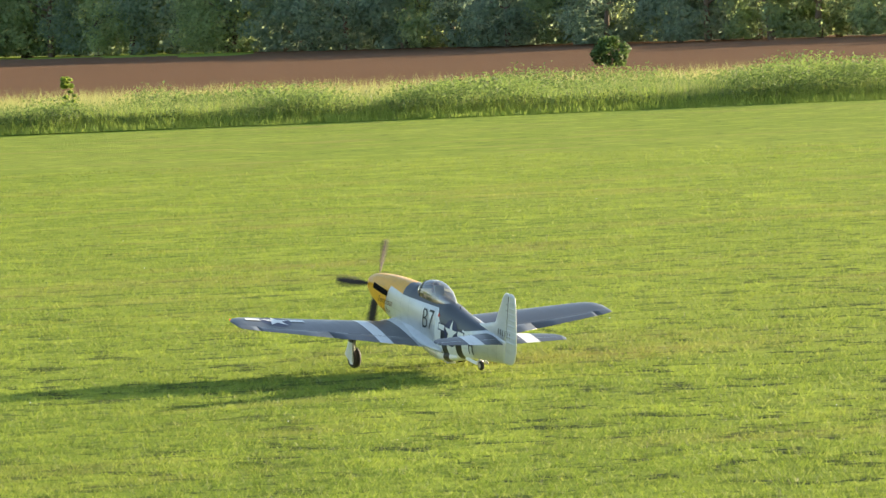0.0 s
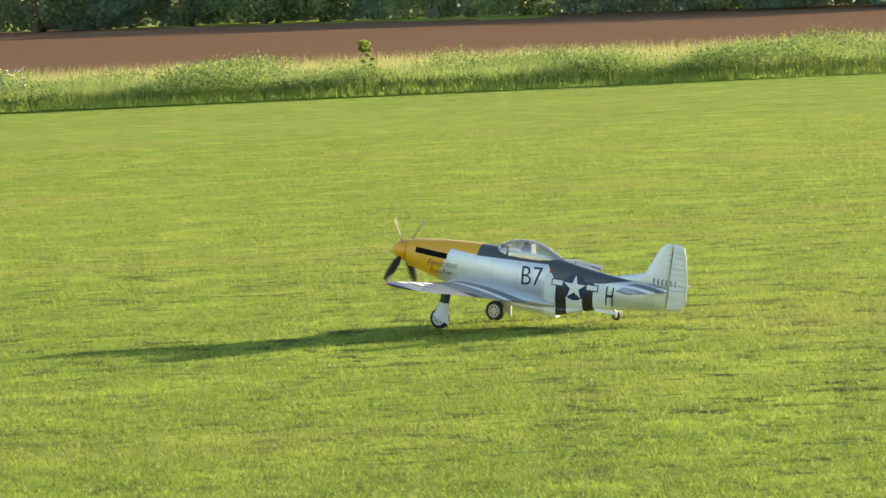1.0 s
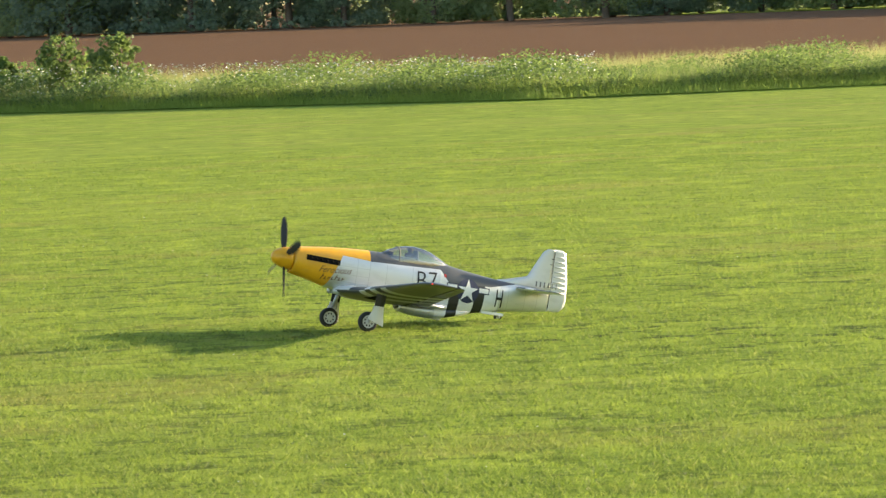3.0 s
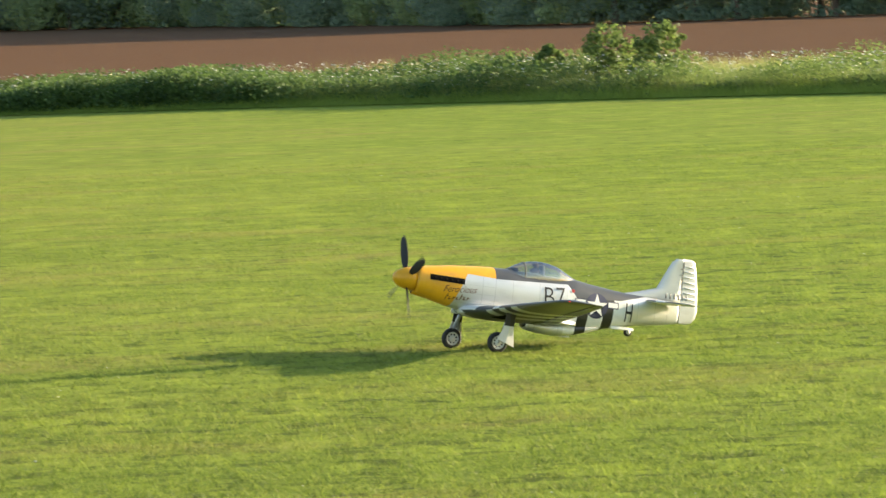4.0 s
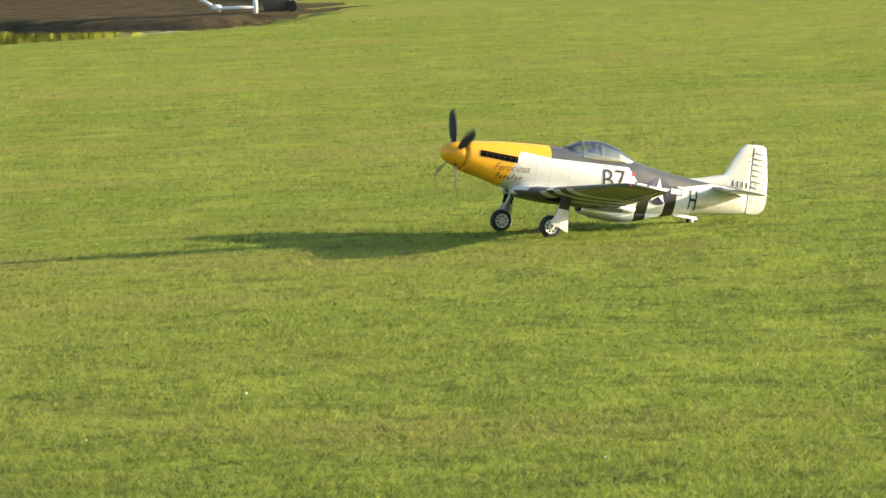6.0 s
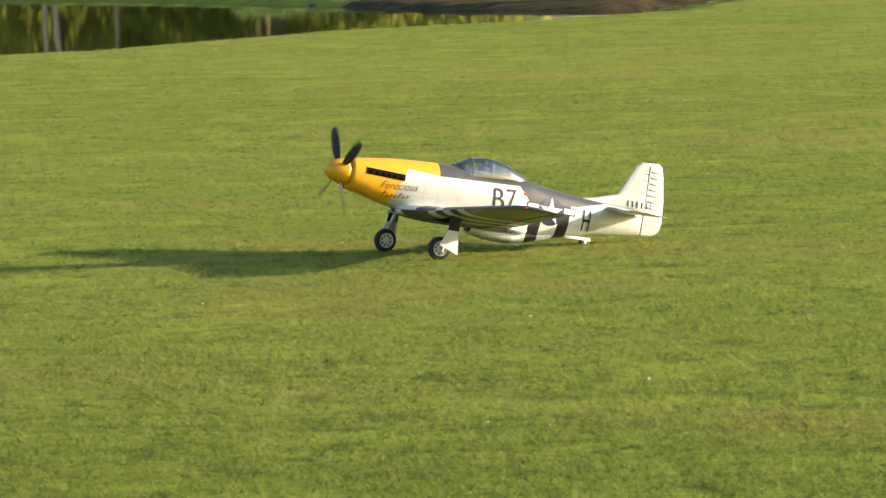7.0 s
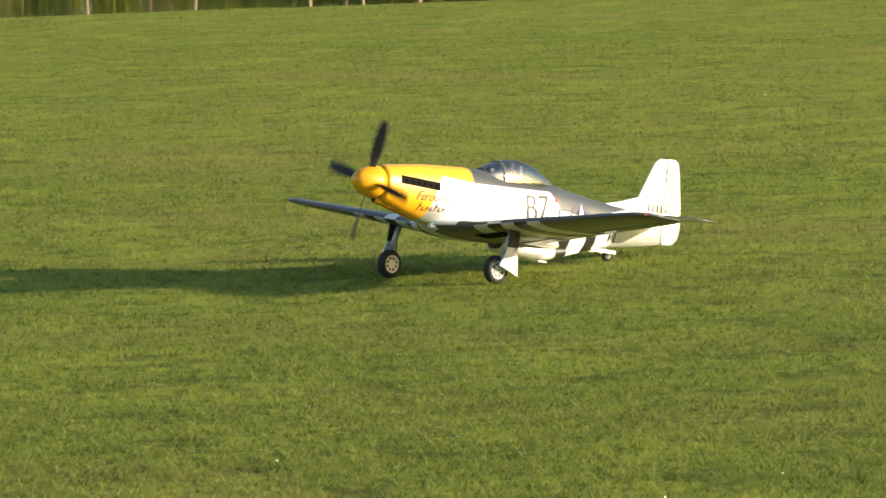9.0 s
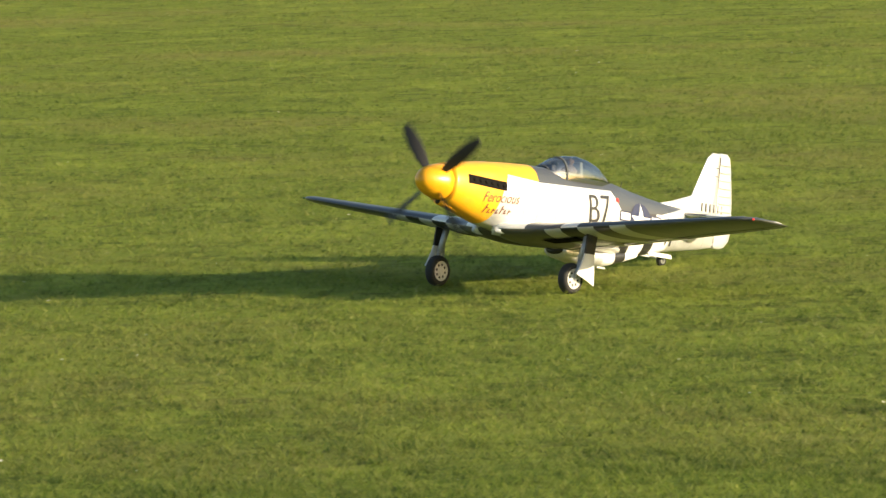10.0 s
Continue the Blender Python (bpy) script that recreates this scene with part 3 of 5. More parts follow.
def build_far_trees():
    rng = np.random.default_rng(11)
    kinds = []
    for i in range(5):
        pale = i in (1, 3)
        kinds.append(make_tree(rng, rng.uniform(5.8, 6.8), rng.uniform(2.5, 3.2), CROWN_PALE if pale else CROWN, 0.27, 0.1, 60,
                               "pale green leafy tree at the far field edge" if pale else "dark green leafy tree at the far field edge", leaves=115))
        tagged(kinds[-1], group="trees beyond the ploughed field")
    line = [(112, 172), (94, 206), (76, 296), (48, 302), (28, 312), (2, 425), (-52, 470)]
    pts = [Vector((x, y, 0)) for x, y in line]
    seg = [(pts[i + 1] - pts[i]).length for i in range(len(pts) - 1)]
    total, s, k, used = sum(seg), 0.0, 0, set()
    while s < total:
        u, i = s, 0
        while u > seg[i] and i < len(seg) - 1:
            u -= seg[i]
            i += 1
        p = pts[i].lerp(pts[i + 1], u / seg[i])
        nrm = Vector((p.x, p.y, 0)).normalized()
        for row in range(3 if k % 2 else 2):
            q = p + nrm * (2.2 + row * 5.5 + rng.uniform(-1, 1.4)) + Vector((rng.uniform(-1, 1), rng.uniform(-1, 1), 0))
            grow = min(1.35, max(0.62, q.length / 330))
            m = pose(q.x, q.y, ground_z(q.x, q.y), 0, 0, rng.uniform(0, 360)) @ Matrix.Diagonal((*(3 * [grow * rng.uniform(0.95, 1.3)]), 1))
            j = int(rng.integers(0, 5))
            if j not in used:
                used.add(j)
                kinds[j].matrix_basis = m
            else:
                copy_thing(kinds[j], m).scale = m.to_scale()
        s += rng.uniform(3.9, 5.4)
        k += 1


def build_pond_trees():
    rng = np.random.default_rng(15)
    kinds = []
    for i in range(3):
        e = make_tree(rng, rng.uniform(9, 11), 2.2, CROWN_PALE, 0.36, 5.6, 26, "tall pine with a bare sunlit trunk by the pond", PINE_BARK, 0.046, 6)
        tagged(e, group="pines round the pond")
        kinds.append(e)
    under = []
    for i in range(3):
        e = make_tree(rng, rng.uniform(2.2, 3.0), 1.5, UNDER, 0.26, 0.05, 27, "dense dark undergrowth tree behind the pond", BARK, 0.12, 5)
        tagged(e, group="undergrowth behind the pond")
        under.append(e)
    first = {}
    spots = [-45, -43.5, -42.2, -41, -39.6, -38.4, -37.1, -36, -34.6, -33.7, -32.6, -31.4, -30.1, -29.67, -29.5, -28.87, -27.9, -27.4, -27.2, -26.7, -26.5, -25.35,
             -23.55, -22.7, -22.4, -20.15, -19.88, -19.45, -18.9, -18.14, -17.4, -17.3, -16.6]
    for a in spots:
        d = float(np.interp(a, FAR_AZ, FAR_D)) + rng.uniform(6, 12)
        p = polar(a, d)
        j = int(rng.integers(0, 3))
        m = pose(p.x, p.y, 0, rng.uniform(-2, 2), rng.uniform(-2, 2), rng.uniform(0, 360)) @ Matrix.Diagonal((*(3 * [rng.uniform(0.75, 1.25)]), 1))
        if ("p", j) not in first:
            first["p", j] = 1
            kinds[j].matrix_basis = m
        else:
            copy_thing(kinds[j], m).scale = m.to_scale()
    a = -46.0
    while a < -13.1:
        for row in range(4):
            b = a + rng.uniform(-0.5, 0.5)
            # row 3 is an added screen farther back, closing sky gaps in the reflection
            d2 = float(np.interp(b, FAR_AZ, FAR_D)) + (13 + row * 4 if row < 3 else 42 + 6 * (row - 3)) + rng.uniform(0, 3)
            p = polar(b, d2)
            j = int(rng.integers(0, 3))
            m = pose(p.x, p.y, 0, 0, 0, rng.uniform(0, 360)) @ Matrix.Diagonal((*(3 * [rng.uniform(0.95, 1.4) * (1 if row < 3 else 1.9)]), 1))
            if ("u", j) not in first:
                first["u", j] = 1
                under[j].matrix_basis = m
            else:
                copy_thing(under[j], m).scale = m.to_scale()
        a += rng.uniform(0.9, 1.6)


def shrub(az, d, h, r, mat, label, leaf=0.16, clumps=40, seed=1):
    rng = np.random.default_rng(seed)
    e = new("shrub")
    tagged(e, label, "shrub")
    part("stem", trunk_bm(rng, h * 0.7, 0.03, 6, r * 0.7, 0.1), BARK, e)
    linked("foliage", crown_mesh("foliage", rng, r, 0.15, h, clumps, 34, leaf), mat, e, smooth=False)
    p = polar(az, d)
    e.matrix_basis = pose(p.x, p.y, ground_z(p.x, p.y))
    return e


build_lawn_blades()
build_weeds()
build_far_trees()
build_pond_trees()
shrub(5.02, 103, 1.42, 0.55, WEED, "bright green sapling bush above the weeds", 0.10, 62, 21)
shrub(5.62, 102, 1.36, 0.52, WEED, "bright green sapling bush above the weeds", 0.10, 58, 22)
shrub(4.35, 104, 1.05, 0.26, WEED, "small bright green sapling above the weeds", 0.12, 30, 23)
shrub(14.8, 99, 0.95, 0.16, VERGE, "small pale sapling in the meadow grass", 0.07, 30, 24)
shrub(20.9, 150, 0.92, 0.46, HEDGE, "round dark green bush in the ploughed field", 0.11, 80, 25)



# ---- the model aeroplane ----
S = 0.19125                      # metres of the model to one metre of the full-size machine
A0, Z0 = 2.745, -1.845           # the wheels' contact, in full-size metres aft of the nose and above the thrust line
REST = 10.905                    # nose-up angle on its three wheels


def P(a, y, z):
    """Aft of the nose, to port, above the thrust line (full-size metres) -> the model's own space."""
    return Vector(((A0 - a) * S, y * S, (z - Z0) * S))


FUSE = [  # aft, top, bottom, half width
    (0.62, 0.345, -0.345, 0.345), (0.66, 0.37, -0.38, 0.365), (0.82, 0.40, -0.43, 0.385), (1.17, 0.445, -0.53, 0.41), (1.76, 0.52, -0.67, 0.43),
    (2.42, 0.57, -0.77, 0.44), (2.94, 0.60, -0.82, 0.45), (3.5, 0.61, -0.86, 0.46), (4.2, 0.56, -0.90, 0.46), (5.0, 0.55, -0.93, 0.45),
    (5.67, 0.54, -0.95, 0.42), (6.18, 0.46, -0.92, 0.385), (6.8, 0.385, -0.77, 0.335), (7.43, 0.325, -0.635, 0.275), (8.2, 0.285, -0.53, 0.185), (8.7, 0.265, -0.46, 0.12), (9.12, 0.25, -0.38, 0.06)]


def fuse_at(a):
    f = np.array(FUSE)
    return [float(np.interp(a, f[:, 0], f[:, i])) for i in (1, 2, 3)]


def skin_y(a, z):
    """Half width of the fuselage at a height."""
    t, b, w = fuse_at(a)
    c, h = (t + b) / 2, (t - b) / 2
    u = min(0.999, abs((z - c) / h))
    return w * (1 - u ** 2.35) ** (1 / 2.35)


def paint(name, pick, rough=0.38):
    """Paint laid out on the airframe: pick(k, aft, y, z) gives the colour."""
    k = Mat(name)
    x, y, z = k.split(k.coords())
    a = k.math("SUBTRACT", A0, k.math("DIVIDE", x, S))
    zz = k.math("ADD", Z0, k.math("DIVIDE", z, S))
    yy = k.math("DIVIDE", y, S)
    c = pick(k, a, yy, zz)
    shine = 0.0
    if isinstance(c, tuple):
        c, shine = c
    v = k.coords()
    dirt = k.noise(k.scaled(v, 0.35, 1, 1), 26, 5)
    c = k.mix(k.math("MULTIPLY", k.ramp(dirt, (0.5, (0, 0, 0)), (0.8, (1, 1, 1))), 0.22), c, (0.16, 0.15, 0.13))
    k.b.inputs["Coat Weight"].default_value = 0.15
    return k.set(c, k.math("ADD", rough - 0.08, k.math("MULTIPLY", dirt, 0.16)), shine)


SILVER_C, YELLOW_C, DECK_C, BLACK_C, WHITE_C = (0.64, 0.65, 0.65), (0.80, 0.40, 0.012), (0.062, 0.068, 0.078), (0.018, 0.018, 0.020), (0.80, 0.80, 0.78)


def lines(k, a, z, c, cuts):
    """Thin dark panel lines at given stations."""
    for q in cuts:
        c = k.mix(k.math("MULTIPLY", k.lt(k.math("ABSOLUTE", k.math("SUBTRACT", a, q)), 0.007), 0.28), c, (0.12, 0.12, 0.12))
    return c


def fuselage_paint(k, a, y, z):
    c = lines(k, a, z, k.mix(0.0, SILVER_C, SILVER_C), (2.65, 3.05, 3.6, 4.45, 5.2, 7.72, 8.3, 8.72))
    for q in (0.02, -0.22, -0.45):
        c = k.mix(k.math("MULTIPLY", k.both(k.lt(k.math("ABSOLUTE", k.math("SUBTRACT", z, q)), 0.008), k.band(a, 2.1, 3.05)), 0.2), c, (0.15, 0.15, 0.15))
    white = k.either(k.band(a, 5.36, 5.73), k.band(a, 6.07, 6.57), k.band(a, 6.9, 7.42))
    black = k.either(k.band(a, 5.73, 6.07), k.band(a, 6.57, 6.9))
    c = k.mix(white, c, WHITE_C)
    c = k.mix(black, c, BLACK_C)
    # the dark upper deck, stepping down aft of the cockpit
    step = k.math("MULTIPLY", k.math("SUBTRACT", a, 5.36), 1.25, False)
    l1 = k.math("ADD", 0.27, k.math("MULTIPLY", k.math("SUBTRACT", a, 3.0), 0.04))
    l2 = k.math("SUBTRACT", l1, k.math("MINIMUM", k.math("MAXIMUM", step, 0.0), 0.36))
    l3 = k.math("ADD", l2, k.math("MULTIPLY", k.math("MAXIMUM", k.math("SUBTRACT", a, 7.1), 0.0), 0.20))
    c = k.mix(k.both(k.gt(z, l3), k.gt(a, 3.05)), c, DECK_C)
    # the yellow nose
    low = k.math("ADD", 2.02, k.math("MULTIPLY", z, 0.42))
    yel = k.either(k.lt(a, low), k.both(k.lt(a, 3.05), k.gt(z, k.math("SUBTRACT", 0.33, k.math("MULTIPLY", k.math("SUBTRACT", a, 2.1), 0.05)))))
    yc = k.mix(k.noise(k.coords(), 40, 4), (0.74, 0.34, 0.008), (0.84, 0.44, 0.016))
    deck = k.both(k.gt(z, l3), k.gt(a, 3.05))
    bare = k.math("SUBTRACT", 1.0, k.either(white, black, deck, yel))
    return k.mix(yel, c, yc), k.math("MULTIPLY", bare, 0.55)


def wing_paint(k, a, y, z):
    ay = k.math("ABSOLUTE", y)
    top = k.gt(k.split(k.node("ShaderNodeNewGeometry").outputs["True Normal"])[2], 0.0)
    up = k.mix(k.band(ay, 1.42, 1.80), DECK_C, WHITE_C)
    up = k.mix(k.band(ay, 0.0, 0.72), up, SILVER_C)
    # underside silver and white bands taken darker, with the wing's own shade in them
    dn = k.mix(k.either(k.band(ay, 1.05, 1.42), k.band(ay, 1.80, 2.16), k.band(ay, 2.52, 2.88)), (0.070, 0.074, 0.066), (0.50, 0.50, 0.47))
    dn = k.mix(k.either(k.band(ay, 1.42, 1.80), k.band(ay, 2.16, 2.52)), dn, BLACK_C)
    return k.mix(top, dn, up)


def tail_paint(k, a, y, z):
    ay = k.math("ABSOLUTE", y)
    top = k.gt(k.split(k.node("ShaderNodeNewGeometry").outputs["True Normal"])[2], 0.0)
    up = k.mix(k.band(ay, 0.62, 1.05), DECK_C, WHITE_C)
    return k.mix(top, SILVER_C, up)


FUSE_M = paint("fuselage_paint", fuselage_paint)
WING_M = paint("wing_paint", wing_paint)
STAB_M = paint("tailplane_paint", tail_paint)
SILVER_M = paint("silver_paint", lambda k, a, y, z: (k.mix(0.0, SILVER_C, SILVER_C), 0.45))
YELLOW_M = plain("yellow_paint", (0.78, 0.37, 0.010), 0.35, 0, 0.08, 60)
RUBBER = plain("black_rubber", (0.018, 0.018, 0.018), 0.75)
BLACK_M = plain("black_paint", BLACK_C, 0.45)
WHITE_M = plain("white_paint", WHITE_C, 0.4, 0, 0.05)
STAR_M = plain("white_marking", (0.82, 0.82, 0.80), 0.45, 0, 0.04)
BLUE_M = plain("dark_blue_marking", (0.020, 0.026, 0.075), 0.45)
METAL = plain("brushed_metal", (0.62, 0.62, 0.62), 0.38, 0.5, 0.1, 80)
RIM_M = plain("silver_rim_paint", (0.62, 0.62, 0.60), 0.4, 0.0, 0.1, 60)
STRUT_M = plain("grey_metal_strut", (0.42, 0.43, 0.46), 0.4, 0.4, 0.1, 80)
BLADE_M = plain("black_propeller_paint", (0.022, 0.021, 0.020), 0.7)
# near-black for the chin intake's inner shade and the rudder hinge joint
OPENING_DARK = plain("dark_opening_metal", (0.030, 0.024, 0.020), 0.6, 0.4, 0.3, 90)
# soot of the exhausts, and painted shade of the wheel wells
SOOT_SHADE = plain("matt_soot_and_shade", (0.012, 0.011, 0.010), 0.95)
SOOT_SHADE.node_tree.nodes["Principled BSDF"].inputs["Specular IOR Level"].default_value = 0.05
COCKPIT = plain("grey_green_cockpit", (0.150, 0.165, 0.140), 0.7)
FIGURE = plain("brown_figure", (0.10, 0.07, 0.045), 0.8)
GREY_FRAME = plain("dark_grey_frame", (0.085, 0.09, 0.085), 0.7)
RED_M = plain("red_paint", (0.55, 0.03, 0.025), 0.45)


def glass_material():
    k = Mat("canopy_glass")
    k.b.inputs["IOR"].default_value = 1.12
    k.b.inputs["Specular IOR Level"].default_value = 0.6
    tr = k.node("ShaderNodeBsdfTransparent")
    tr.inputs[0].default_value = (0.78, 0.81, 0.79, 1)
    gl = k.node("ShaderNodeBsdfGlossy")
    gl.inputs["Roughness"].default_value = 0.08
    fr = k.node("ShaderNodeFresnel")
    fr.inputs[0].default_value = 1.45
    mx = k.node("ShaderNodeMixShader")
    k.t.links.new(k.math("ADD", k.math("MULTIPLY", fr.outputs[0], 0.85), 0.24), mx.inputs[0])
    k.t.links.new(tr.outputs[0], mx.inputs[1])
    k.t.links.new(gl.outputs[0], mx.inputs[2])
    k.t.links.new(mx.outputs[0], k.t.nodes["Material Output"].inputs[0])
    return k.m


GLASS = glass_material()


def ring_pts(a, n=56, grow=0.0):
    t, b, w = fuse_at(a)
    c, h = (t + b) / 2, (t - b) / 2 + grow
    out = []
    for i in range(n):
        u = 2 * math.pi * i / n
        cs, sn = math.cos(u), math.sin(u)
        e = 2 / 2.35
        out.append(P(a, math.copysign(abs(cs) ** e, cs) * (w + grow), c + math.copysign(abs(sn) ** e, sn) * h))
    return out


def smooth_stations(lo, hi, n):
    return [lo + (hi - lo) * i / n for i in range(n + 1)]


def airfoil(n=14, thick=0.13):
    """Unit chord outline from the trailing edge over the top to the nose and back."""
    xs = [0.5 * (1 + math.cos(math.pi * i / n)) for i in range(n + 1)]

    def t(x):
        return thick * 5 * (0.2969 * math.sqrt(x) - 0.126 * x - 0.3516 * x ** 2 + 0.2843 * x ** 3 - 0.1036 * x ** 4)
    up = [(x, t(x) * 1.05 + 0.02 * math.sin(math.pi * x)) for x in xs]
    dn = [(x, -t(x) * 0.85 + 0.02 * math.sin(math.pi * x)) for x in xs[::-1][1:-1]]
    return up + dn


def wing_at(y):
    """Leading edge, trailing edge and height of the wing's chord at a span station."""
    u = max(0.0, (abs(y) - 0.3) / (5.66 - 0.3))
    le = 2.50 + 0.36 * u
    if abs(y) < 1.0:
        le -= 0.42 * (1 - max(0, (abs(y) - 0.3)) / 0.7)
    te = 5.12 - 0.98 * u
    return le, te, -0.76 + 0.52 * u


def panel(bm, ys, x0, x1, at, thick, sweep=None):
    """A lifting surface between two chord fractions."""
    prof = airfoil(16, 1.0)
    rings = []
    for y in ys:
        le, te, zc = at(y)
        ch = te - le
        th = thick(y)
        r = []
        for px, pz in prof:
            q = min(max(px, x0), x1)
            if q != px:
                s = 1 if pz >= 0 else -1
                base = 5 * (0.2969 * math.sqrt(q) - 0.126 * q - 0.3516 * q ** 2 + 0.2843 * q ** 3 - 0.1036 * q ** 4)
                pz = s * base * (1.05 if s > 0 else 0.85)
            r.append(P(le + q * ch, y, zc + pz * th * ch + 0.035 * (0.45 - q) * ch))
        rings.append(r)
    loft(bm, rings)


def star_pts(r):
    out = []
    for i in range(10):
        a = math.pi / 2 + i * math.pi / 5
        q = r if i % 2 == 0 else r * 0.382
        out.append((q * math.cos(a), q * math.sin(a)))
    return out


def star_bm(put, r):
    bm = bmesh.new()
    c = bm.verts.new((0, 0, 0))
    vs = [bm.verts.new((u, v, 0)) for u, v in star_pts(r)]
    for i in range(10):
        bm.faces.new((c, vs[i], vs[(i + 1) % 10]))
    bmesh.ops.subdivide_edges(bm, edges=bm.edges[:], cuts=3, use_grid_fill=True)
    bmesh.ops.triangulate(bm, faces=bm.faces[:])
    for v in bm.verts:
        v.co = put(v.co.x, v.co.y)
    return bm


def disc_bm(put, r, n=40):
    bm = bmesh.new()
    rings = [[bm.verts.new(put(r * q * math.cos(2 * math.pi * i / n), r * q * math.sin(2 * math.pi * i / n))) for i in range(n)] for q in (0.35, 0.7, 1.0)]
    bm.faces.new(rings[0])
    for a, b in zip(rings, rings[1:]):
        for i in range(n):
            bm.faces.new((a[i], a[(i + 1) % n], b[(i + 1) % n], b[i]))
    return bm


def quad_bm(put, u0, v0, u1, v1, n=8, m=3):
    bm = bmesh.new()
    g = [[bm.verts.new(put(u0 + (u1 - u0) * i / n, v0 + (v1 - v0) * j / m)) for j in range(m + 1)] for i in range(n + 1)]
    for i in range(n):
        for j in range(m):
            bm.faces.new((g[i][j], g[i + 1][j], g[i + 1][j + 1], g[i][j + 1]))
    return bm


def letters(text, put, size, width=1.0, shear=0.0, thin=0.0):
    """The built-in font as a mesh laid on a surface by put(u, v)."""
    cu = bpy.data.curves.new("letters", "FONT")
    cu.body, cu.size, cu.shear, cu.fill_mode = text, size, shear, "FRONT"
    cu.resolution_u = 3
    cu.offset = thin
    ob = new("letters", cu)
    dg = bpy.context.evaluated_depsgraph_get()
    me = bpy.data.meshes.new_from_object(ob.evaluated_get(dg))
    bpy.data.objects.remove(ob)
    bpy.data.curves.remove(cu)
    bm = bmesh.new()
    bm.from_mesh(me)
    bpy.data.meshes.remove(me)
    bmesh.ops.triangulate(bm, faces=bm.faces[:])
    for _ in range(2):
        long = [e for e in bm.edges if e.calc_length() > 0.16 * size]
        bmesh.ops.subdivide_edges(bm, edges=long, cuts=1)
        bmesh.ops.triangulate(bm, faces=bm.faces[:])
    for v in bm.verts:
        v.co = put(v.co.x * width, v.co.y)
    return bm


def side_put(a0, z0, sgn, lift=0.012, flip=True, tilt=0.0):
    """Lays (u, v) on a fuselage side so that it reads from outside."""
    ct, st = math.cos(radians(tilt)), math.sin(radians(tilt))

    def put(u, v):
        uu, vv = u * ct - v * st, u * st + v * ct
        a, z = (a0 + uu, z0 + vv) if sgn > 0 else (a0 - uu, z0 + vv)
        return P(a, sgn * (skin_y(a, z) + lift), z)
    return put


def build_plane():
    plane = new("model_aeroplane")
    tagged(plane, "radio-controlled model fighter, yellow nose, silver and dark grey, taxiing", "model aeroplane")
    # fuselage
    bm = bmesh.new()
    loft(bm, [ring_pts(a) for a in smooth_stations(0.66, 9.12, 110)])
    fuselage = part("fuselage", bm, FUSE_M, plane, "silver fuselage with yellow nose and black and white bands")
    # radiator scoop under the belly
    bm = bmesh.new()
    rings = []
    for a, t, b, w in ((4.22, -0.80, -1.03, 0.26), (4.3, -0.80, -1.07, 0.28), (4.7, -0.78, -1.13, 0.30), (5.2, -0.76, -1.15, 0.31), (5.6, -0.74, -1.11, 0.30), (6.1, -0.72, -0.98, 0.28), (6.5, -0.70, -0.86, 0.24)):
        rings.append([P(a, w * math.copysign(abs(math.cos(u)) ** 0.8, math.cos(u)), (t + b) / 2 + (t - b) / 2 * math.copysign(abs(math.sin(u)) ** 0.8, math.sin(u))) for u in [2 * math.pi * i / 32 for i in range(32)]])
    loft(bm, rings)
    part("radiator_scoop", bm, FUSE_M, plane)
    # the scoop front is closed; a black plate paints the shade of its opening
    bm = bmesh.new()
    loft(bm, [[P(4.215, 0.21 * math.cos(u), -0.915 + 0.085 * math.sin(u)) for u in [2 * math.pi * i / 20 for i in range(20)]], [P(4.205, 0.21 * math.cos(u), -0.915 + 0.085 * math.sin(u)) for u in [2 * math.pi * i / 20 for i in range(20)]]])
    part("scoop_mouth", bm, BLACK_M, plane, "black plate for the shaded air intake mouth")
    # chin intake
    bm = bmesh.new()
    rings = []
    for a, w, h in ((0.615, 0.105, 0.060), (0.63, 0.118, 0.072), (0.67, 0.12, 0.072), (0.85, 0.115, 0.055), (1.2, 0.09, 0.015)):
        t, b, _ = fuse_at(max(a, 0.66))
        rings.append([P(a, w * math.cos(u), b + 0.02 + h * math.sin(u)) for u in [2 * math.pi * i / 20 for i in range(20)]])
    loft(bm, rings)
    part("chin_intake", bm, YELLOW_M, plane)
    # dark disc on the chin, painting the shade inside the intake
    bm = bmesh.new()
    lathe(bm, [(-0.004 * S, 0.01 * S), (-0.004 * S, 0.054 * S), (0.006 * S, 0.054 * S), (0.006 * S, 0.01 * S)], P(0.612, 0, -0.362), (1, 0, 0), 18)
    part("intake_mouth", bm, OPENING_DARK, plane, "dark disc for the shaded intake mouth")
    # spinner and propeller
    hub = new("propeller")
    hub.parent = plane
    hub.location = P(0.42, 0, 0)

    def H(a, y, z):
        return P(a, y, z) - P(0.42, 0, 0)
    bm = bmesh.new()
    prof = [(0.02, 0.012), (0.026, 0.060), (0.045, 0.110), (0.085, 0.160), (0.15, 0.212), (0.25, 0.262), (0.38, 0.306), (0.52, 0.336), (0.64, 0.346)]
    loft(bm, [[H(a, r * math.cos(u), r * math.sin(u)) for u in [2 * math.pi * i / 36 for i in range(36)]] for a, r in prof])
    part("spinner", bm, YELLOW_M, hub, "yellow blunt rounded spinner")
    blade_me = None
    for q in range(4):
        if blade_me is None:
            bm = bmesh.new()
            rings = []
            for r, ch, tw in ((0.20, 0.10, 60), (0.34, 0.13, 52), (0.55, 0.22, 42), (0.85, 0.26, 32), (1.10, 0.24, 26), (1.25, 0.18, 22), (1.32, 0.08, 20)):
                t = radians(tw)
                rr = []
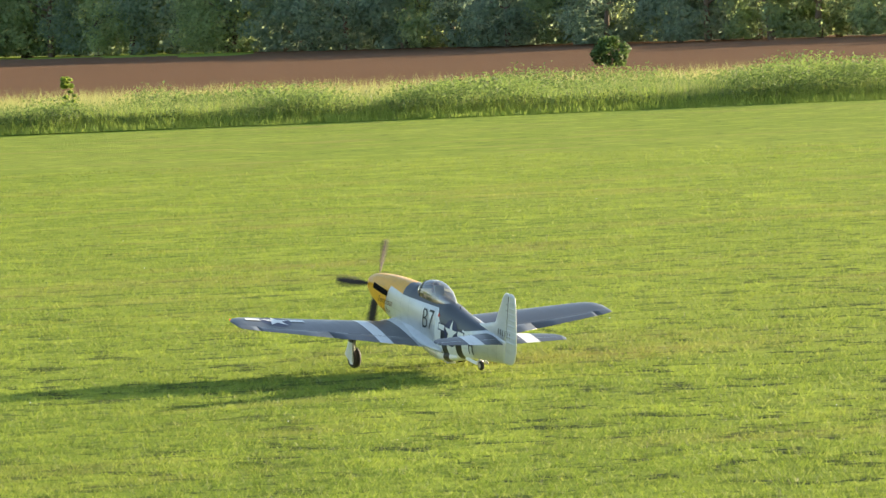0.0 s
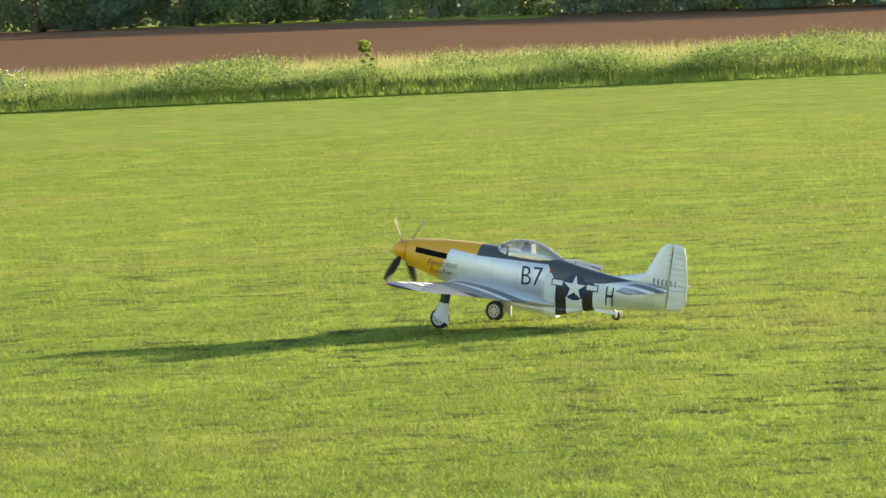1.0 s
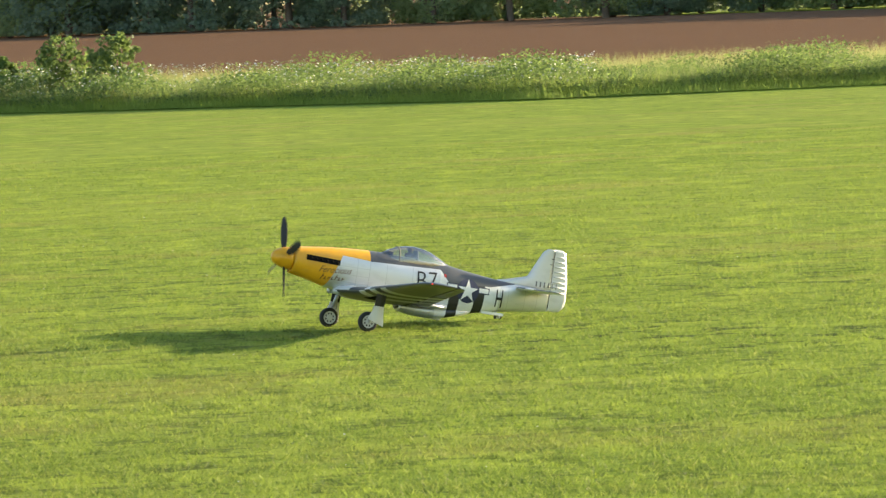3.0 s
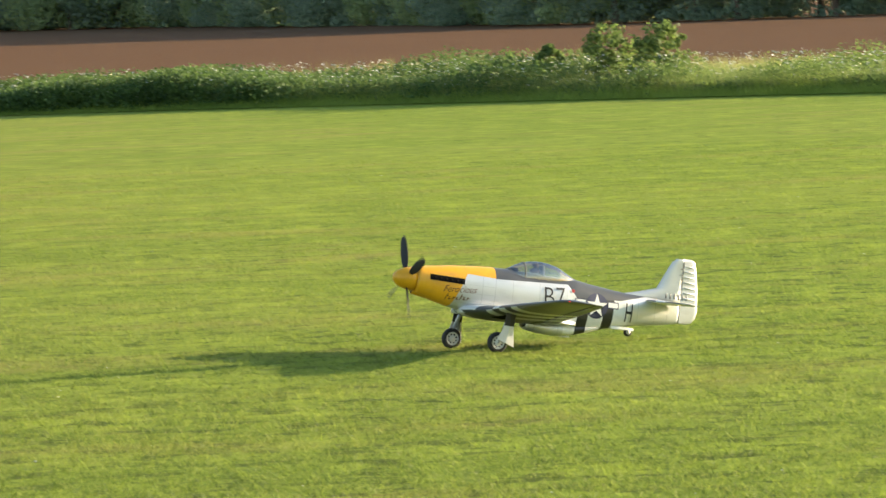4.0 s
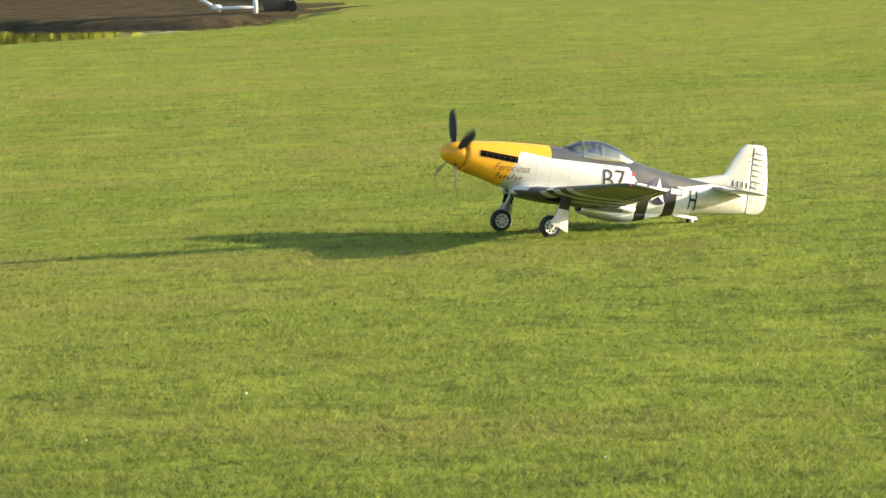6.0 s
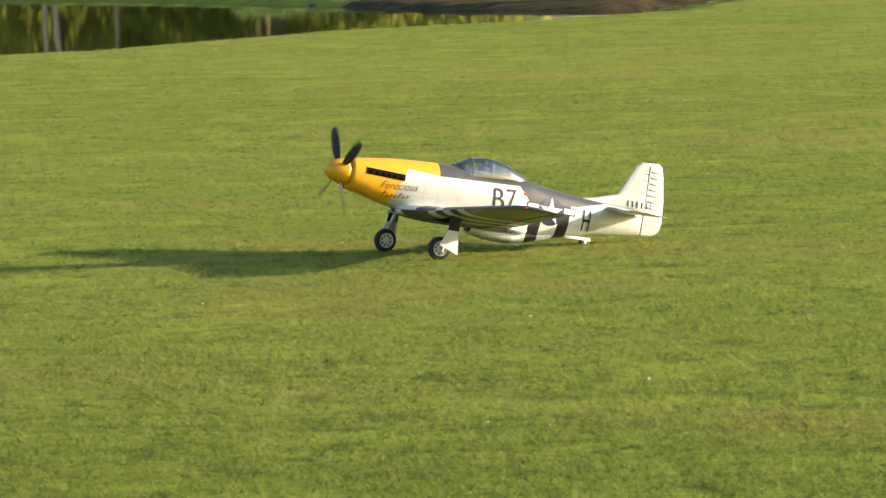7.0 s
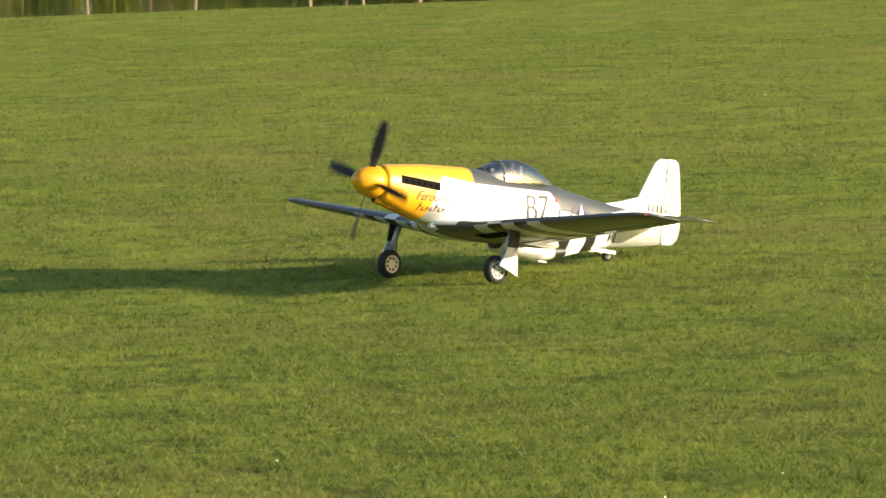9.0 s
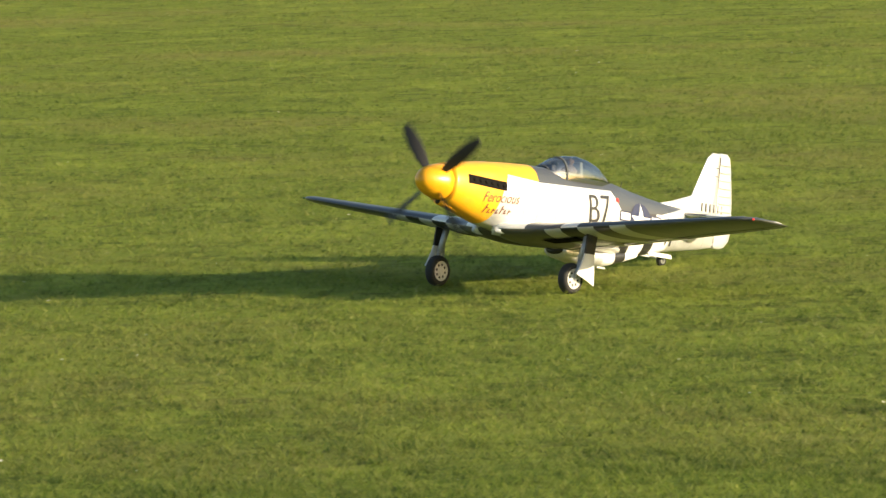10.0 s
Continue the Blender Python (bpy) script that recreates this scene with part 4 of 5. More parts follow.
                for i in range(14):
                    u = 2 * math.pi * i / 14
                    cx, cz = ch * 0.5 * math.cos(u), ch * 0.07 * math.sin(u) + 0.004
                    rr.append(H(0.42 + cx * math.sin(t) + cz * math.cos(t), cx * math.cos(t) - cz * math.sin(t), r))
                rings.append(rr)
            loft(bm, rings)
            ob = part("propeller_blade", bm, BLADE_M, hub, "black propeller blade")
            blade_me = ob.data
        else:
            ob = new("propeller_blade", blade_me)
            ob.parent = hub
            tagged(ob, "black propeller blade")
        ob.rotation_euler = (radians(90 * q), 0, 0)
    # exhaust stacks on both sides
    for sgn in (1, -1):
        # the row leans down aft with the fuselage
        def put(u, v, sgn=sgn):
            a, z = 1.0 + u, 0.125 + v - 0.035 * u
            return P(a, sgn * (skin_y(a, z) + 0.012), z)
        panel_ob = part("exhaust_panel", quad_bm(put, 0, -0.085, 1.08, 0.080, 14, 5), SOOT_SHADE, plane, "black exhaust shroud")
        for i in range(6):
            a = 1.12 + i * 0.168
            z = 0.125 - (a - 1.0) * 0.035
            y = skin_y(a, z)
            bm = bmesh.new()
            rod(bm, P(a, sgn * (y - 0.03), z), P(a + 0.05, sgn * (y + 0.026), z - 0.01), 0.042 * S, 0.038 * S, 8)
            part("exhaust_stub", bm, SOOT_SHADE, panel_ob)
    # wings, with flaps and ailerons
    tip = [5.0, 5.3, 5.5, 5.6, 5.655]

    def wat(y):
        le, te, z = wing_at(y)
        if abs(y) > 5.0:
            s = (abs(y) - 5.0) / 0.66
            le += 0.42 * s ** 3
            te -= 0.10 * s ** 3
        return le, te, z

    def wth(y):
        return (0.145 - 0.035 * abs(y) / 5.66) * (1 if abs(y) < 5.5 else max(0.25, 1 - (abs(y) - 5.5) / 0.16 * 0.75))
    for sgn in (1, -1):
        bm = bmesh.new()
        panel(bm, [sgn * y for y in [0.15, 0.3, 0.5, 0.7, 1.0, 1.4, 1.8, 2.3, 2.9, 3.5, 4.2] + tip], 0.0, 0.765, wat, wth)
        wing = part("wing", bm, WING_M, plane, "dark grey wing with a white band")
        bm = bmesh.new()
        panel(bm, [sgn * y for y in (0.55, 1.2, 1.9, 2.6, 3.05)], 0.775, 1.0, wat, wth)
        part("flap", bm, WING_M, wing)
        bm = bmesh.new()
        panel(bm, [sgn * y for y in (3.08, 3.8, 4.5, 5.0, 5.1)], 0.775, 1.0, wat, wth)
        part("aileron", bm, WING_M, wing)
        bm = bmesh.new()
        panel(bm, [sgn * y for y in (5.12, 5.3, 5.5, 5.6, 5.65)], 0.765, 1.0, wat, wth)
        part("wing_tip", bm, WING_M, wing)
        # tip light
        bm = bmesh.new()
        le, te, z = wat(5.5)
        bmesh.ops.create_uvsphere(bm, u_segments=10, v_segments=8, radius=0.022 * S)
        bmesh.ops.translate(bm, vec=P(le + 0.03, sgn * 5.56, z + 0.02), verts=bm.verts[:])
        part("tip_light", bm, LED_RED if sgn > 0 else LED_GREEN, wing, "small coloured wing tip lens")
        # wheel well: a flat black patch paints its inner shade on the underside
        def under(u, v, sgn=sgn):
            le, te, zc = wat(v)
            q = max(0.02, u)
            t = 5 * (0.2969 * math.sqrt(q) - 0.126 * q - 0.3516 * q ** 2 + 0.2843 * q ** 3 - 0.1036 * q ** 4) * 0.85
            return P(le + u * (te - le), sgn * v, zc - t * wth(v) * (te - le) - 0.012 + 0.035 * (0.45 - u) * (te - le))
        part("wheel_well_shade", quad_bm(under, 0.15, 0.80, 0.31, 1.55, 8, 8), SOOT_SHADE, wing, "flat black patch for the shaded wheel well")
        # wing root fairing
        bm = bmesh.new()
        rings = []
        for a, w, zt in ((2.05, 0.02, -0.68), (2.4, 0.10, -0.56), (3.0, 0.18, -0.44), (3.8, 0.20, -0.42), (4.6, 0.18, -0.50), (5.2, 0.12, -0.60), (5.7, 0.03, -0.68)):
            y = skin_y(a, -0.6)
            rings.append([P(a, sgn * (y - 0.1), zt), P(a, sgn * (y + 0.01), zt - 0.02), P(a, sgn * (y + w * 0.5), zt - 0.10), P(a, sgn * (y + w * 1.6), -0.73), P(a, sgn * (y + w), -0.80), P(a, sgn * (y - 0.1), -0.84)])
        loft(bm, rings)
        part("root_fairing", bm, SILVER_M, plane)
        # tailplane
        sat = lambda y: (7.95 + 0.42 * max(0, abs(y) - 0.1) / 1.9 + (0.25 * ((abs(y) - 1.7) / 0.22) ** 2 if abs(y) > 1.7 else 0), 9.16 - 0.26 * abs(y) / 2, 0.16)
        sth = lambda y: 0.10 if abs(y) < 1.9 else 0.05
        bm = bmesh.new()
        panel(bm, [sgn * y for y in (0.03, 0.4, 0.8, 1.3, 1.65, 1.78, 1.87, 1.92)], 0.0, 0.62, sat, sth)
        stab = part("tailplane", bm, STAB_M, plane, "dark grey and white tailplane")
        bm = bmesh.new()
        panel(bm, [sgn * y for y in (0.12, 0.5, 1.0, 1.5, 1.78, 1.89)], 0.635, 1.0, sat, sth)
        part("elevator", bm, STAB_M, stab)

    # fin and rudder
    def fin_le(z):
        zs = [0.25, 0.32, 0.41, 0.59, 0.96, 1.40, 1.50]
        xs = [7.0, 7.25, 7.69, 8.34, 8.53, 8.76, 8.90]
        return float(np.interp(z, zs, xs))

    def slab(bm, zs, lo, hi, th, shape):
        rings = []
        for z in zs:
            a0, a1, t = lo(z), hi(z), th(z)
            xs = [0.0, 0.02, 0.06, 0.14, 0.28, 0.45, 0.65, 0.85, 1.0]
            r = [P(a0 + (a1 - a0) * x, t * max(0.06, shape(x)), z) for x in xs] + [P(a0 + (a1 - a0) * x, -t * max(0.06, shape(x)), z) for x in xs[::-1]]
            rings.append(r)
        loft(bm, rings)
    bm = bmesh.new()
    slab(bm, [0.22, 0.32, 0.41, 0.5, 0.59, 0.75, 0.96, 1.2, 1.40, 1.47, 1.51], fin_le, lambda z: 9.14, lambda z: 0.065 - 0.018 * z, lambda x: (min(1, x / 0.35) ** 0.5) * (1 - 0.25 * x))
    fin = part("fin", bm, SILVER_M, plane, "silver tail fin")
    bm = bmesh.new()
    rear = lambda z: float(np.interp(z, [-0.38, -0.33, -0.2, 0.02, 0.59, 1.2, 1.45, 1.53], [9.40, 9.55, 9.68, 9.73, 9.68, 9.57, 9.50, 9.40]))
    slab(bm, [-0.38, -0.33, -0.2, 0.02, 0.3, 0.59, 0.9, 1.2, 1.45, 1.53], lambda z: 9.15, rear, lambda z: 0.049 - 0.0135 * z, lambda x: 1 - 0.8 * x)
    rudder = part("rudder", bm, SILVER_M, plane, "ribbed silver rudder")
    for i in range(8):
        z = 0.22 + i * 0.155
        bm = bmesh.new()
        for sgn in (1, -1):
            th = 0.049 - 0.0135 * z
            rr = []
            for a, y, hz in ((9.19, th + 0.006, 0.010), (9.24, th + 0.020, 0.022), (9.36, th * 0.75 + 0.020, 0.022), (rear(z) - 0.03, th * 0.25 + 0.012, 0.014)):
                rr.append([P(a, 0, z - hz), P(a, sgn * y * 0.9, z - hz), P(a, sgn * y, z), P(a, sgn * y * 0.9, z + hz), P(a, 0, z + hz)])
            loft(bm, rr)
        part("rib", bm, SILVER_M, rudder)
    bm = bmesh.new()
    box(bm, P(9.145, 0, 0.58), (0.008 * S, 0.088 * S, 1.72 * S))
    part("hinge_gap", bm, OPENING_DARK, rudder, "dark rudder hinge line")
    for sgn in (1, -1):
        for z, w in ((1.22, 0.10), (1.05, 0.12)):
            bm = bmesh.new()
            box(bm, P(9.145 - w / 2, sgn * 0.040, z), (w * S, 0.010 * S, 0.014 * S))
            part("hinge_slot", bm, BLACK_M, fin, "thin dark hinge slot")
    # canopy
    can = [(3.50, 0.60, 0.20), (3.62, 0.68, 0.25), (3.80, 0.78, 0.29), (3.98, 0.850, 0.32), (4.2, 0.905, 0.335), (4.5, 0.935, 0.335), (4.8, 0.905, 0.325), (5.1, 0.825, 0.29), (5.4, 0.68, 0.21), (5.62, 0.575, 0.12), (5.70, 0.545, 0.06)]

    def arch(a, top, w, lift=0.0):
        base = 0.42
        return [P(a, (w + lift) * math.cos(u) ** 0.8 if math.cos(u) >= 0 else -(w + lift) * abs(math.cos(u)) ** 0.8, base + (top + lift - base) * math.sin(u) ** 0.9) for u in [math.pi * i / 20 for i in range(21)]]
    dense = []
    ca = np.array(can)
    for a in np.linspace(3.5, 5.7, 34):
        dense.append((a, float(np.interp(a, ca[:, 0], ca[:, 1])), float(np.interp(a, ca[:, 0], ca[:, 2]))))
    bm = bmesh.new()
    loft(bm, [arch(*q) for q in dense], close=False, cap0=False, cap1=False)
    canopy = part("canopy", bm, GLASS, plane, "clear bubble canopy")
    canopy.visible_shadow = False
    for a, wid in ((3.97, 0.035), (3.55, 0.02)):
        t, w = float(np.interp(a, ca[:, 0], ca[:, 1])), float(np.interp(a, ca[:, 0], ca[:, 2]))
        t2, w2 = float(np.interp(a + wid, ca[:, 0], ca[:, 1])), float(np.interp(a + wid, ca[:, 0], ca[:, 2]))
        bm = bmesh.new()
        loft(bm, [arch(a, t, w, 0.006), arch(a, t, w, 0.016), arch(a + wid, t2, w2, 0.016), arch(a + wid, t2, w2, 0.006)], close=False, cap0=False, cap1=False)
        part("canopy_frame", bm, GREY_FRAME, canopy, "dark grey canopy frame")
    bm = bmesh.new()
    box(bm, P(4.15, 0, 0.555), (0.75 * S, 0.50 * S, 0.05 * S), None, 0.01 * S)
    part("cockpit_floor", bm, COCKPIT, plane, "dark cockpit tray")
    bm = bmesh.new()
    box(bm, P(3.75, 0, 0.62), (0.14 * S, 0.36 * S, 0.12 * S), None, 0.02 * S)
    part("instrument_panel", bm, BLACK_M, plane)
    bm = bmesh.new()
    box(bm, P(4.62, 0, 0.68), (0.08 * S, 0.30 * S, 0.30 * S), Matrix.Rotation(radians(10), 4, "Y"), 0.02 * S)
    part("seat", bm, COCKPIT, plane)
    # undercarriage
    for sgn in (1, -1):
        y = 1.745 * sgn
        r = 0.30
        gear = new("main_gear")
        gear.parent = plane
        bm = bmesh.new()
        rod(bm, P(3.06, y, -0.55), P(2.86, y, -1.18), 0.065 * S, 0.06 * S, 14)
        rod(bm, P(2.87, y, -1.14), P(A0, y, Z0 + r), 0.042 * S, 0.042 * S, 12)
        rod(bm, P(A0, y - 0.16 * sgn, Z0 + r), P(A0, y + 0.02 * sgn, Z0 + r), 0.035 * S, 0.035 * S, 10)
        rod(bm, P(2.98, y, -1.02), P(2.99, y, -1.24), 0.02 * S, 0.02 * S, 6)
        rod(bm, P(2.99, y, -1.24), P(2.80, y, -1.45), 0.02 * S, 0.02 * S, 6)
        part("strut", bm, STRUT_M, gear, "grey metal landing gear strut")
        bm = bmesh.new()
        yo = y + 0.10 * sgn
        rings = []
        for f0, z0, f1, z1 in ((0.10, -0.60, 0.40, -0.60), (0.07, -1.03, 0.36, -1.04), (0.04, -1.15, 0.365, -1.17), (-0.05, -1.33, 0.39, -1.38), (-0.12, -1.455, 0.42, -1.64)):
            fm, zm = (f0 + f1) / 2, (z0 + z1) / 2
            rings.append([P(A0 + f0, yo + 0.04 * sgn, z0), P(A0 + fm, yo + 0.060 * sgn, zm), P(A0 + f1, yo + 0.04 * sgn, z1), P(A0 + f1, yo + 0.015 * sgn, z1), P(A0 + fm, yo + 0.015 * sgn, zm), P(A0 + f0, yo + 0.015 * sgn, z0)])
        loft(bm, rings)
        part("gear_door", bm, DOOR_M, gear, "white gear door with a black upper band", smooth=False)
        wheel = new("wheel")
        wheel.parent = gear
        wheel.location = P(A0, y - 0.10 * sgn, Z0 + r)
        bm = bmesh.new()
        prof = [(-0.085, 0.190), (-0.102, 0.212), (-0.10, 0.255), (-0.07, 0.285), (-0.03, 0.30), (0.03, 0.30), (0.07, 0.285), (0.10, 0.255), (0.102, 0.212), (0.085, 0.190)]
        lathe(bm, [(h * S, q * S) for h, q in prof], (0, 0, 0), (0, 1, 0), 32, False)
        part("tyre", bm, RUBBER, wheel, "black rubber tyre")
        bm = bmesh.new()
        lathe(bm, [(-0.098 * S, 0.02 * S), (-0.102 * S, 0.05 * S), (-0.085 * S, 0.07 * S), (-0.076 * S, 0.172 * S), (-0.094 * S, 0.182 * S), (-0.094 * S, 0.194 * S), (0.094 * S, 0.194 * S), (0.094 * S, 0.182 * S), (0.076 * S, 0.172 * S), (0.085 * S, 0.07 * S), (0.102 * S, 0.05 * S), (0.098 * S, 0.02 * S)], (0, 0, 0), (0, 1, 0), 24)
        rim = part("rim", bm, RIM_M, wheel, "silver wheel rim")
        for i in range(8):
            u = 2 * math.pi * i / 8
            for sd in (-1, 1):
                bm = bmesh.new()
                rod(bm, (math.cos(u) * 0.124 * S, sd * 0.076 * S, math.sin(u) * 0.124 * S), (math.cos(u) * 0.124 * S, sd * 0.083 * S, math.sin(u) * 0.124 * S), 0.029 * S, 0.027 * S, 8)
                part("rim_hole", bm, BLACK_M, rim)
        WHEELS.append((wheel, 0.30 * S, wheel.location.copy()))
    # tail wheel and its doors
    gear = new("tail_gear")
    gear.parent = plane
    bm = bmesh.new()
    rod(bm, P(7.40, 0, -0.55), P(7.52, 0, -0.72), 0.03 * S, 0.03 * S, 8)
    for sgn in (1, -1):
        rod(bm, P(7.50, 0.07 * sgn, -0.68), P(7.569, 0.07 * sgn, -0.80), 0.022 * S, 0.022 * S, 8)
    box(bm, P(7.51, 0, -0.69), (0.06 * S, 0.17 * S, 0.05 * S))
    part("strut", bm, STRUT_M, gear)
    for sgn in (1, -1):
        bm = bmesh.new()
        box(bm, P(7.30, 0.165 * sgn, -0.705), (0.74 * S, 0.020 * S, 0.085 * S), Matrix.Rotation(radians(16 * sgn), 4, "X"), 0.006 * S)
        part("tail_door", bm, WHITE_M, gear, "white open tail wheel door")
    wheel = new("wheel")
    wheel.parent = gear
    wheel.location = P(7.569, 0, -0.916 + 0.125)
    bm = bmesh.new()
    lathe(bm, [(-0.05 * S, 0.06 * S), (-0.05 * S, 0.10 * S), (-0.025 * S, 0.125 * S), (0.025 * S, 0.125 * S), (0.05 * S, 0.10 * S), (0.05 * S, 0.06 * S)], (0, 0, 0), (0, 1, 0), 20, False)
    part("tyre", bm, RUBBER, wheel)
    bm = bmesh.new()
    lathe(bm, [(-0.053 * S, 0.015 * S), (-0.053 * S, 0.065 * S), (0.053 * S, 0.065 * S), (0.053 * S, 0.015 * S)], (0, 0, 0), (0, 1, 0), 14)
    part("rim", bm, METAL, wheel)
    WHEELS.append((wheel, 0.125 * S, wheel.location.copy()))
    # markings on both sides
    for sgn in (1, -1):
        put = side_put(6.32, -0.15, sgn, 0.010)
        part("insignia_disc", disc_bm(put, 0.37), BLUE_M, plane, "dark blue insignia disc")
        put2 = side_put(6.32, -0.15, sgn, 0.016)
        part("insignia_star", star_bm(put2, 0.36), STAR_M, plane, "white star marking")
        for s in (-1, 1):
            u0, u1 = (0.38, 0.70) if s > 0 else (-0.70, -0.38)
            part("insignia_bar", quad_bm(put, u0 - 0.03, -0.03, u1 + 0.03, 0.17), BLUE_M, plane, "dark blue edged bar")
            part("insignia_bar", quad_bm(put2, u0, 0.0, u1, 0.14), STAR_M, plane, "white bar marking")
        # squadron letters, upright against the ground attitude
        if sgn > 0:
            part("letter", letters("B7", side_put(4.57, -0.33, sgn, 0.016, True, 4), 0.80, 0.86, 0, -0.007), BLACK_M, plane, "black code letters B7")
            part("letter", letters("H", side_put(7.27, -0.50, sgn, 0.016, True, 0), 0.78, 0.50, 0, 0.004), BLACK_M, plane, "black code letter H")
        else:
            part("letter", letters("B7", side_put(5.45, -0.33, sgn, 0.016, True, -4), 0.80, 0.86, 0, -0.007), BLACK_M, plane, "black code letters B7")
            part("letter", letters("H", side_put(7.55, -0.50, sgn, 0.016, True, 0), 0.78, 0.50, 0, 0.004), BLACK_M, plane, "black code letter H")
        # tail number as plain bars
        for i in range(6):
            a = 8.66 + i * 0.135
            th = 0.058 if a < 8.95 else 0.050 if a < 9.13 else 0.040 if a < 9.3 else 0.030
            bm = bmesh.new()
            box(bm, P(a, sgn * th, 0.40), (0.042 * S, 0.012 * S, 0.160 * S))
            part("number_bar", bm, NUMBER_M, plane)
        # small red patch behind the code letters
        part("red_patch", disc_bm(side_put(5.52, 0.20, sgn, 0.012), 0.05, 12), RED_M, plane)
        # script on the nose: the readable word, the name below it as a stroke of bars
        if sgn > 0:
            part("nose_script", letters("Ferocious", side_put(1.42, -0.26, sgn, 0.012, True, 3), 0.28, 0.92, 0.5, -0.001), SCRIPT_M, plane, "dark slanting nose lettering")
            start = 1.52
        else:
            part("nose_script", letters("Ferocious", side_put(2.42, -0.26, sgn, 0.012, True, -3), 0.28, 0.92, 0.5, -0.001), SCRIPT_M, plane, "dark slanting nose lettering")
            start = 2.30
        put = side_put(start, -0.47, sgn, 0.012, True, 3 * sgn)
        tall = (0.17, 0.085, 0.09, 0.08, 0.16, 0.085, 0.085)
        for i, hb in enumerate(tall):
            def lean(u, v, put=put, sgn=sgn):
                return put(u + 0.45 * v * sgn, v)
            part("script_bar", quad_bm(lean, i * 0.110, 0.0, i * 0.110 + 0.030, hb, 2, 2), SCRIPT_M, plane)
            part("script_bar", quad_bm(lean, i * 0.110 + 0.030, 0.0 if i % 2 else hb * 0.5, i * 0.110 + 0.075, (0.0 if i % 2 else hb * 0.5) + 0.024, 2, 2), SCRIPT_M, plane)
    # star and bars on the wing
    def wing_put(y0, a_off=0.40, lift=0.012):
        def put(u, v):
            y = y0 + u
            le, te, z = wing_at(y)
            x = a_off - v / (te - le)
            q = max(0.02, min(0.75, x))
            t = 5 * (0.2969 * math.sqrt(q) - 0.126 * q - 0.3516 * q ** 2 + 0.2843 * q ** 3 - 0.1036 * q ** 4) * 1.05
            return P(le + x * (te - le), y, z + (t + 0.001) * wth(y) * (te - le) + lift + 0.035 * (0.45 - x) * (te - le))
        return put
    for y0 in (4.35, -4.35):
        if y0 < 0:
            continue
        part("wing_disc", disc_bm(wing_put(y0, 0.40, 0.010), 0.44), BLUE_M, plane, "dark blue wing insignia disc")
        part("wing_star", star_bm(wing_put(y0, 0.40, 0.020), 0.42), STAR_M, plane, "white wing star")
        for u0, u1 in ((0.44, 0.86), (-0.86, -0.44)):
            part("wing_bar", quad_bm(wing_put(y0, 0.40, 0.020), u0, -0.02, u1, 0.18, 4, 2), STAR_M, plane, "white wing bar")
    # aerial mast and belly fin behind the scoop
    bm = bmesh.new()
    rod(bm, P(6.05, 0, 0.44), P(6.08, 0, 0.60), 0.012 * S, 0.006 * S, 6)
    part("aerial", bm, BLACK_M, plane)
    bm = bmesh.new()
    box(bm, P(5.55, 0, -1.13), (0.26 * S, 0.24 * S, 0.04 * S), None, 0.01 * S)
    part("outlet_flap", bm, SILVER_M, plane)
    return plane, hub


def pilot_figure(plane):
    """A plain bust under the canopy."""
    bm = bmesh.new()
    lathe(bm, [(0.0, 0.13 * S), (0.08 * S, 0.16 * S), (0.14 * S, 0.12 * S), (0.17 * S, 0.05 * S), (0.19 * S, 0.055 * S), (0.23 * S, 0.085 * S), (0.28 * S, 0.08 * S), (0.31 * S, 0.03 * S)], P(4.42, 0, 0.57), (0, 0, 1), 16)
    part("figure", bm, FIGURE, plane, "plain brown figure bust")


def door_paint(k, a, y, z):
    return k.mix(k.gt(z, -1.05), (0.74, 0.74, 0.74), BLACK_C)


LED_RED, LED_GREEN = plain("lit_red_tip_lens", (0.45, 0.02, 0.02), 0.4), plain("dark_green_tip_lens", (0.02, 0.10, 0.04), 0.3)
LED_RED.node_tree.nodes["Principled BSDF"].inputs["Emission Color"].default_value = (1.0, 0.06, 0.03, 1)
LED_RED.node_tree.nodes["Principled BSDF"].inputs["Emission Strength"].default_value = 0.35
DOOR_M = paint("gear_door_paint", door_paint, 0.62)
NUMBER_M = plain("dark_grey_marking", (0.24, 0.24, 0.23), 0.6)
SCRIPT_M = plain("brown_lettering", (0.15, 0.055, 0.020), 0.6)
WHEELS = []
PLANE, PROP = build_plane()
pilot_figure(PLANE)


# ---- bin, standpipe and farm machinery beyond the pond ----
BIN_GREY = plain("grey_bin_plastic", (0.135, 0.13, 0.125), 0.55, 0, 0.15, 12)
PVC = plain("white_pvc", (0.74, 0.74, 0.72), 0.4, 0, 0.08)
RED_P = plain("red_machine_paint", (0.52, 0.035, 0.030), 0.45, 0, 0.2, 8)
BRIGHT_RED = plain("bright_red_paint", (0.80, 0.045, 0.035), 0.4, 0, 0.08, 8)
DARK_RED = plain("dark_red_paint", (0.20, 0.020, 0.022), 0.55, 0, 0.3, 8)
ORANGE_P = plain("orange_paint", (0.66, 0.19, 0.060), 0.5, 0, 0.15, 6)
GREEN_P = plain("green_machine_paint", (0.025, 0.17, 0.060), 0.45, 0, 0.2, 6)
CREAM_P = plain("cream_plastic", (0.80, 0.75, 0.50), 0.5, 0, 0.12, 8)
BLUE_GREY = plain("blue_grey_panel", (0.075, 0.12, 0.19), 0.5, 0, 0.15, 8)
IRON = plain("dark_oily_iron", (0.035, 0.030, 0.028), 0.55, 0.4, 0.4, 9)
RUST = plain("rusty_steel", (0.17, 0.075, 0.040), 0.85, 0.1, 0.35, 14)
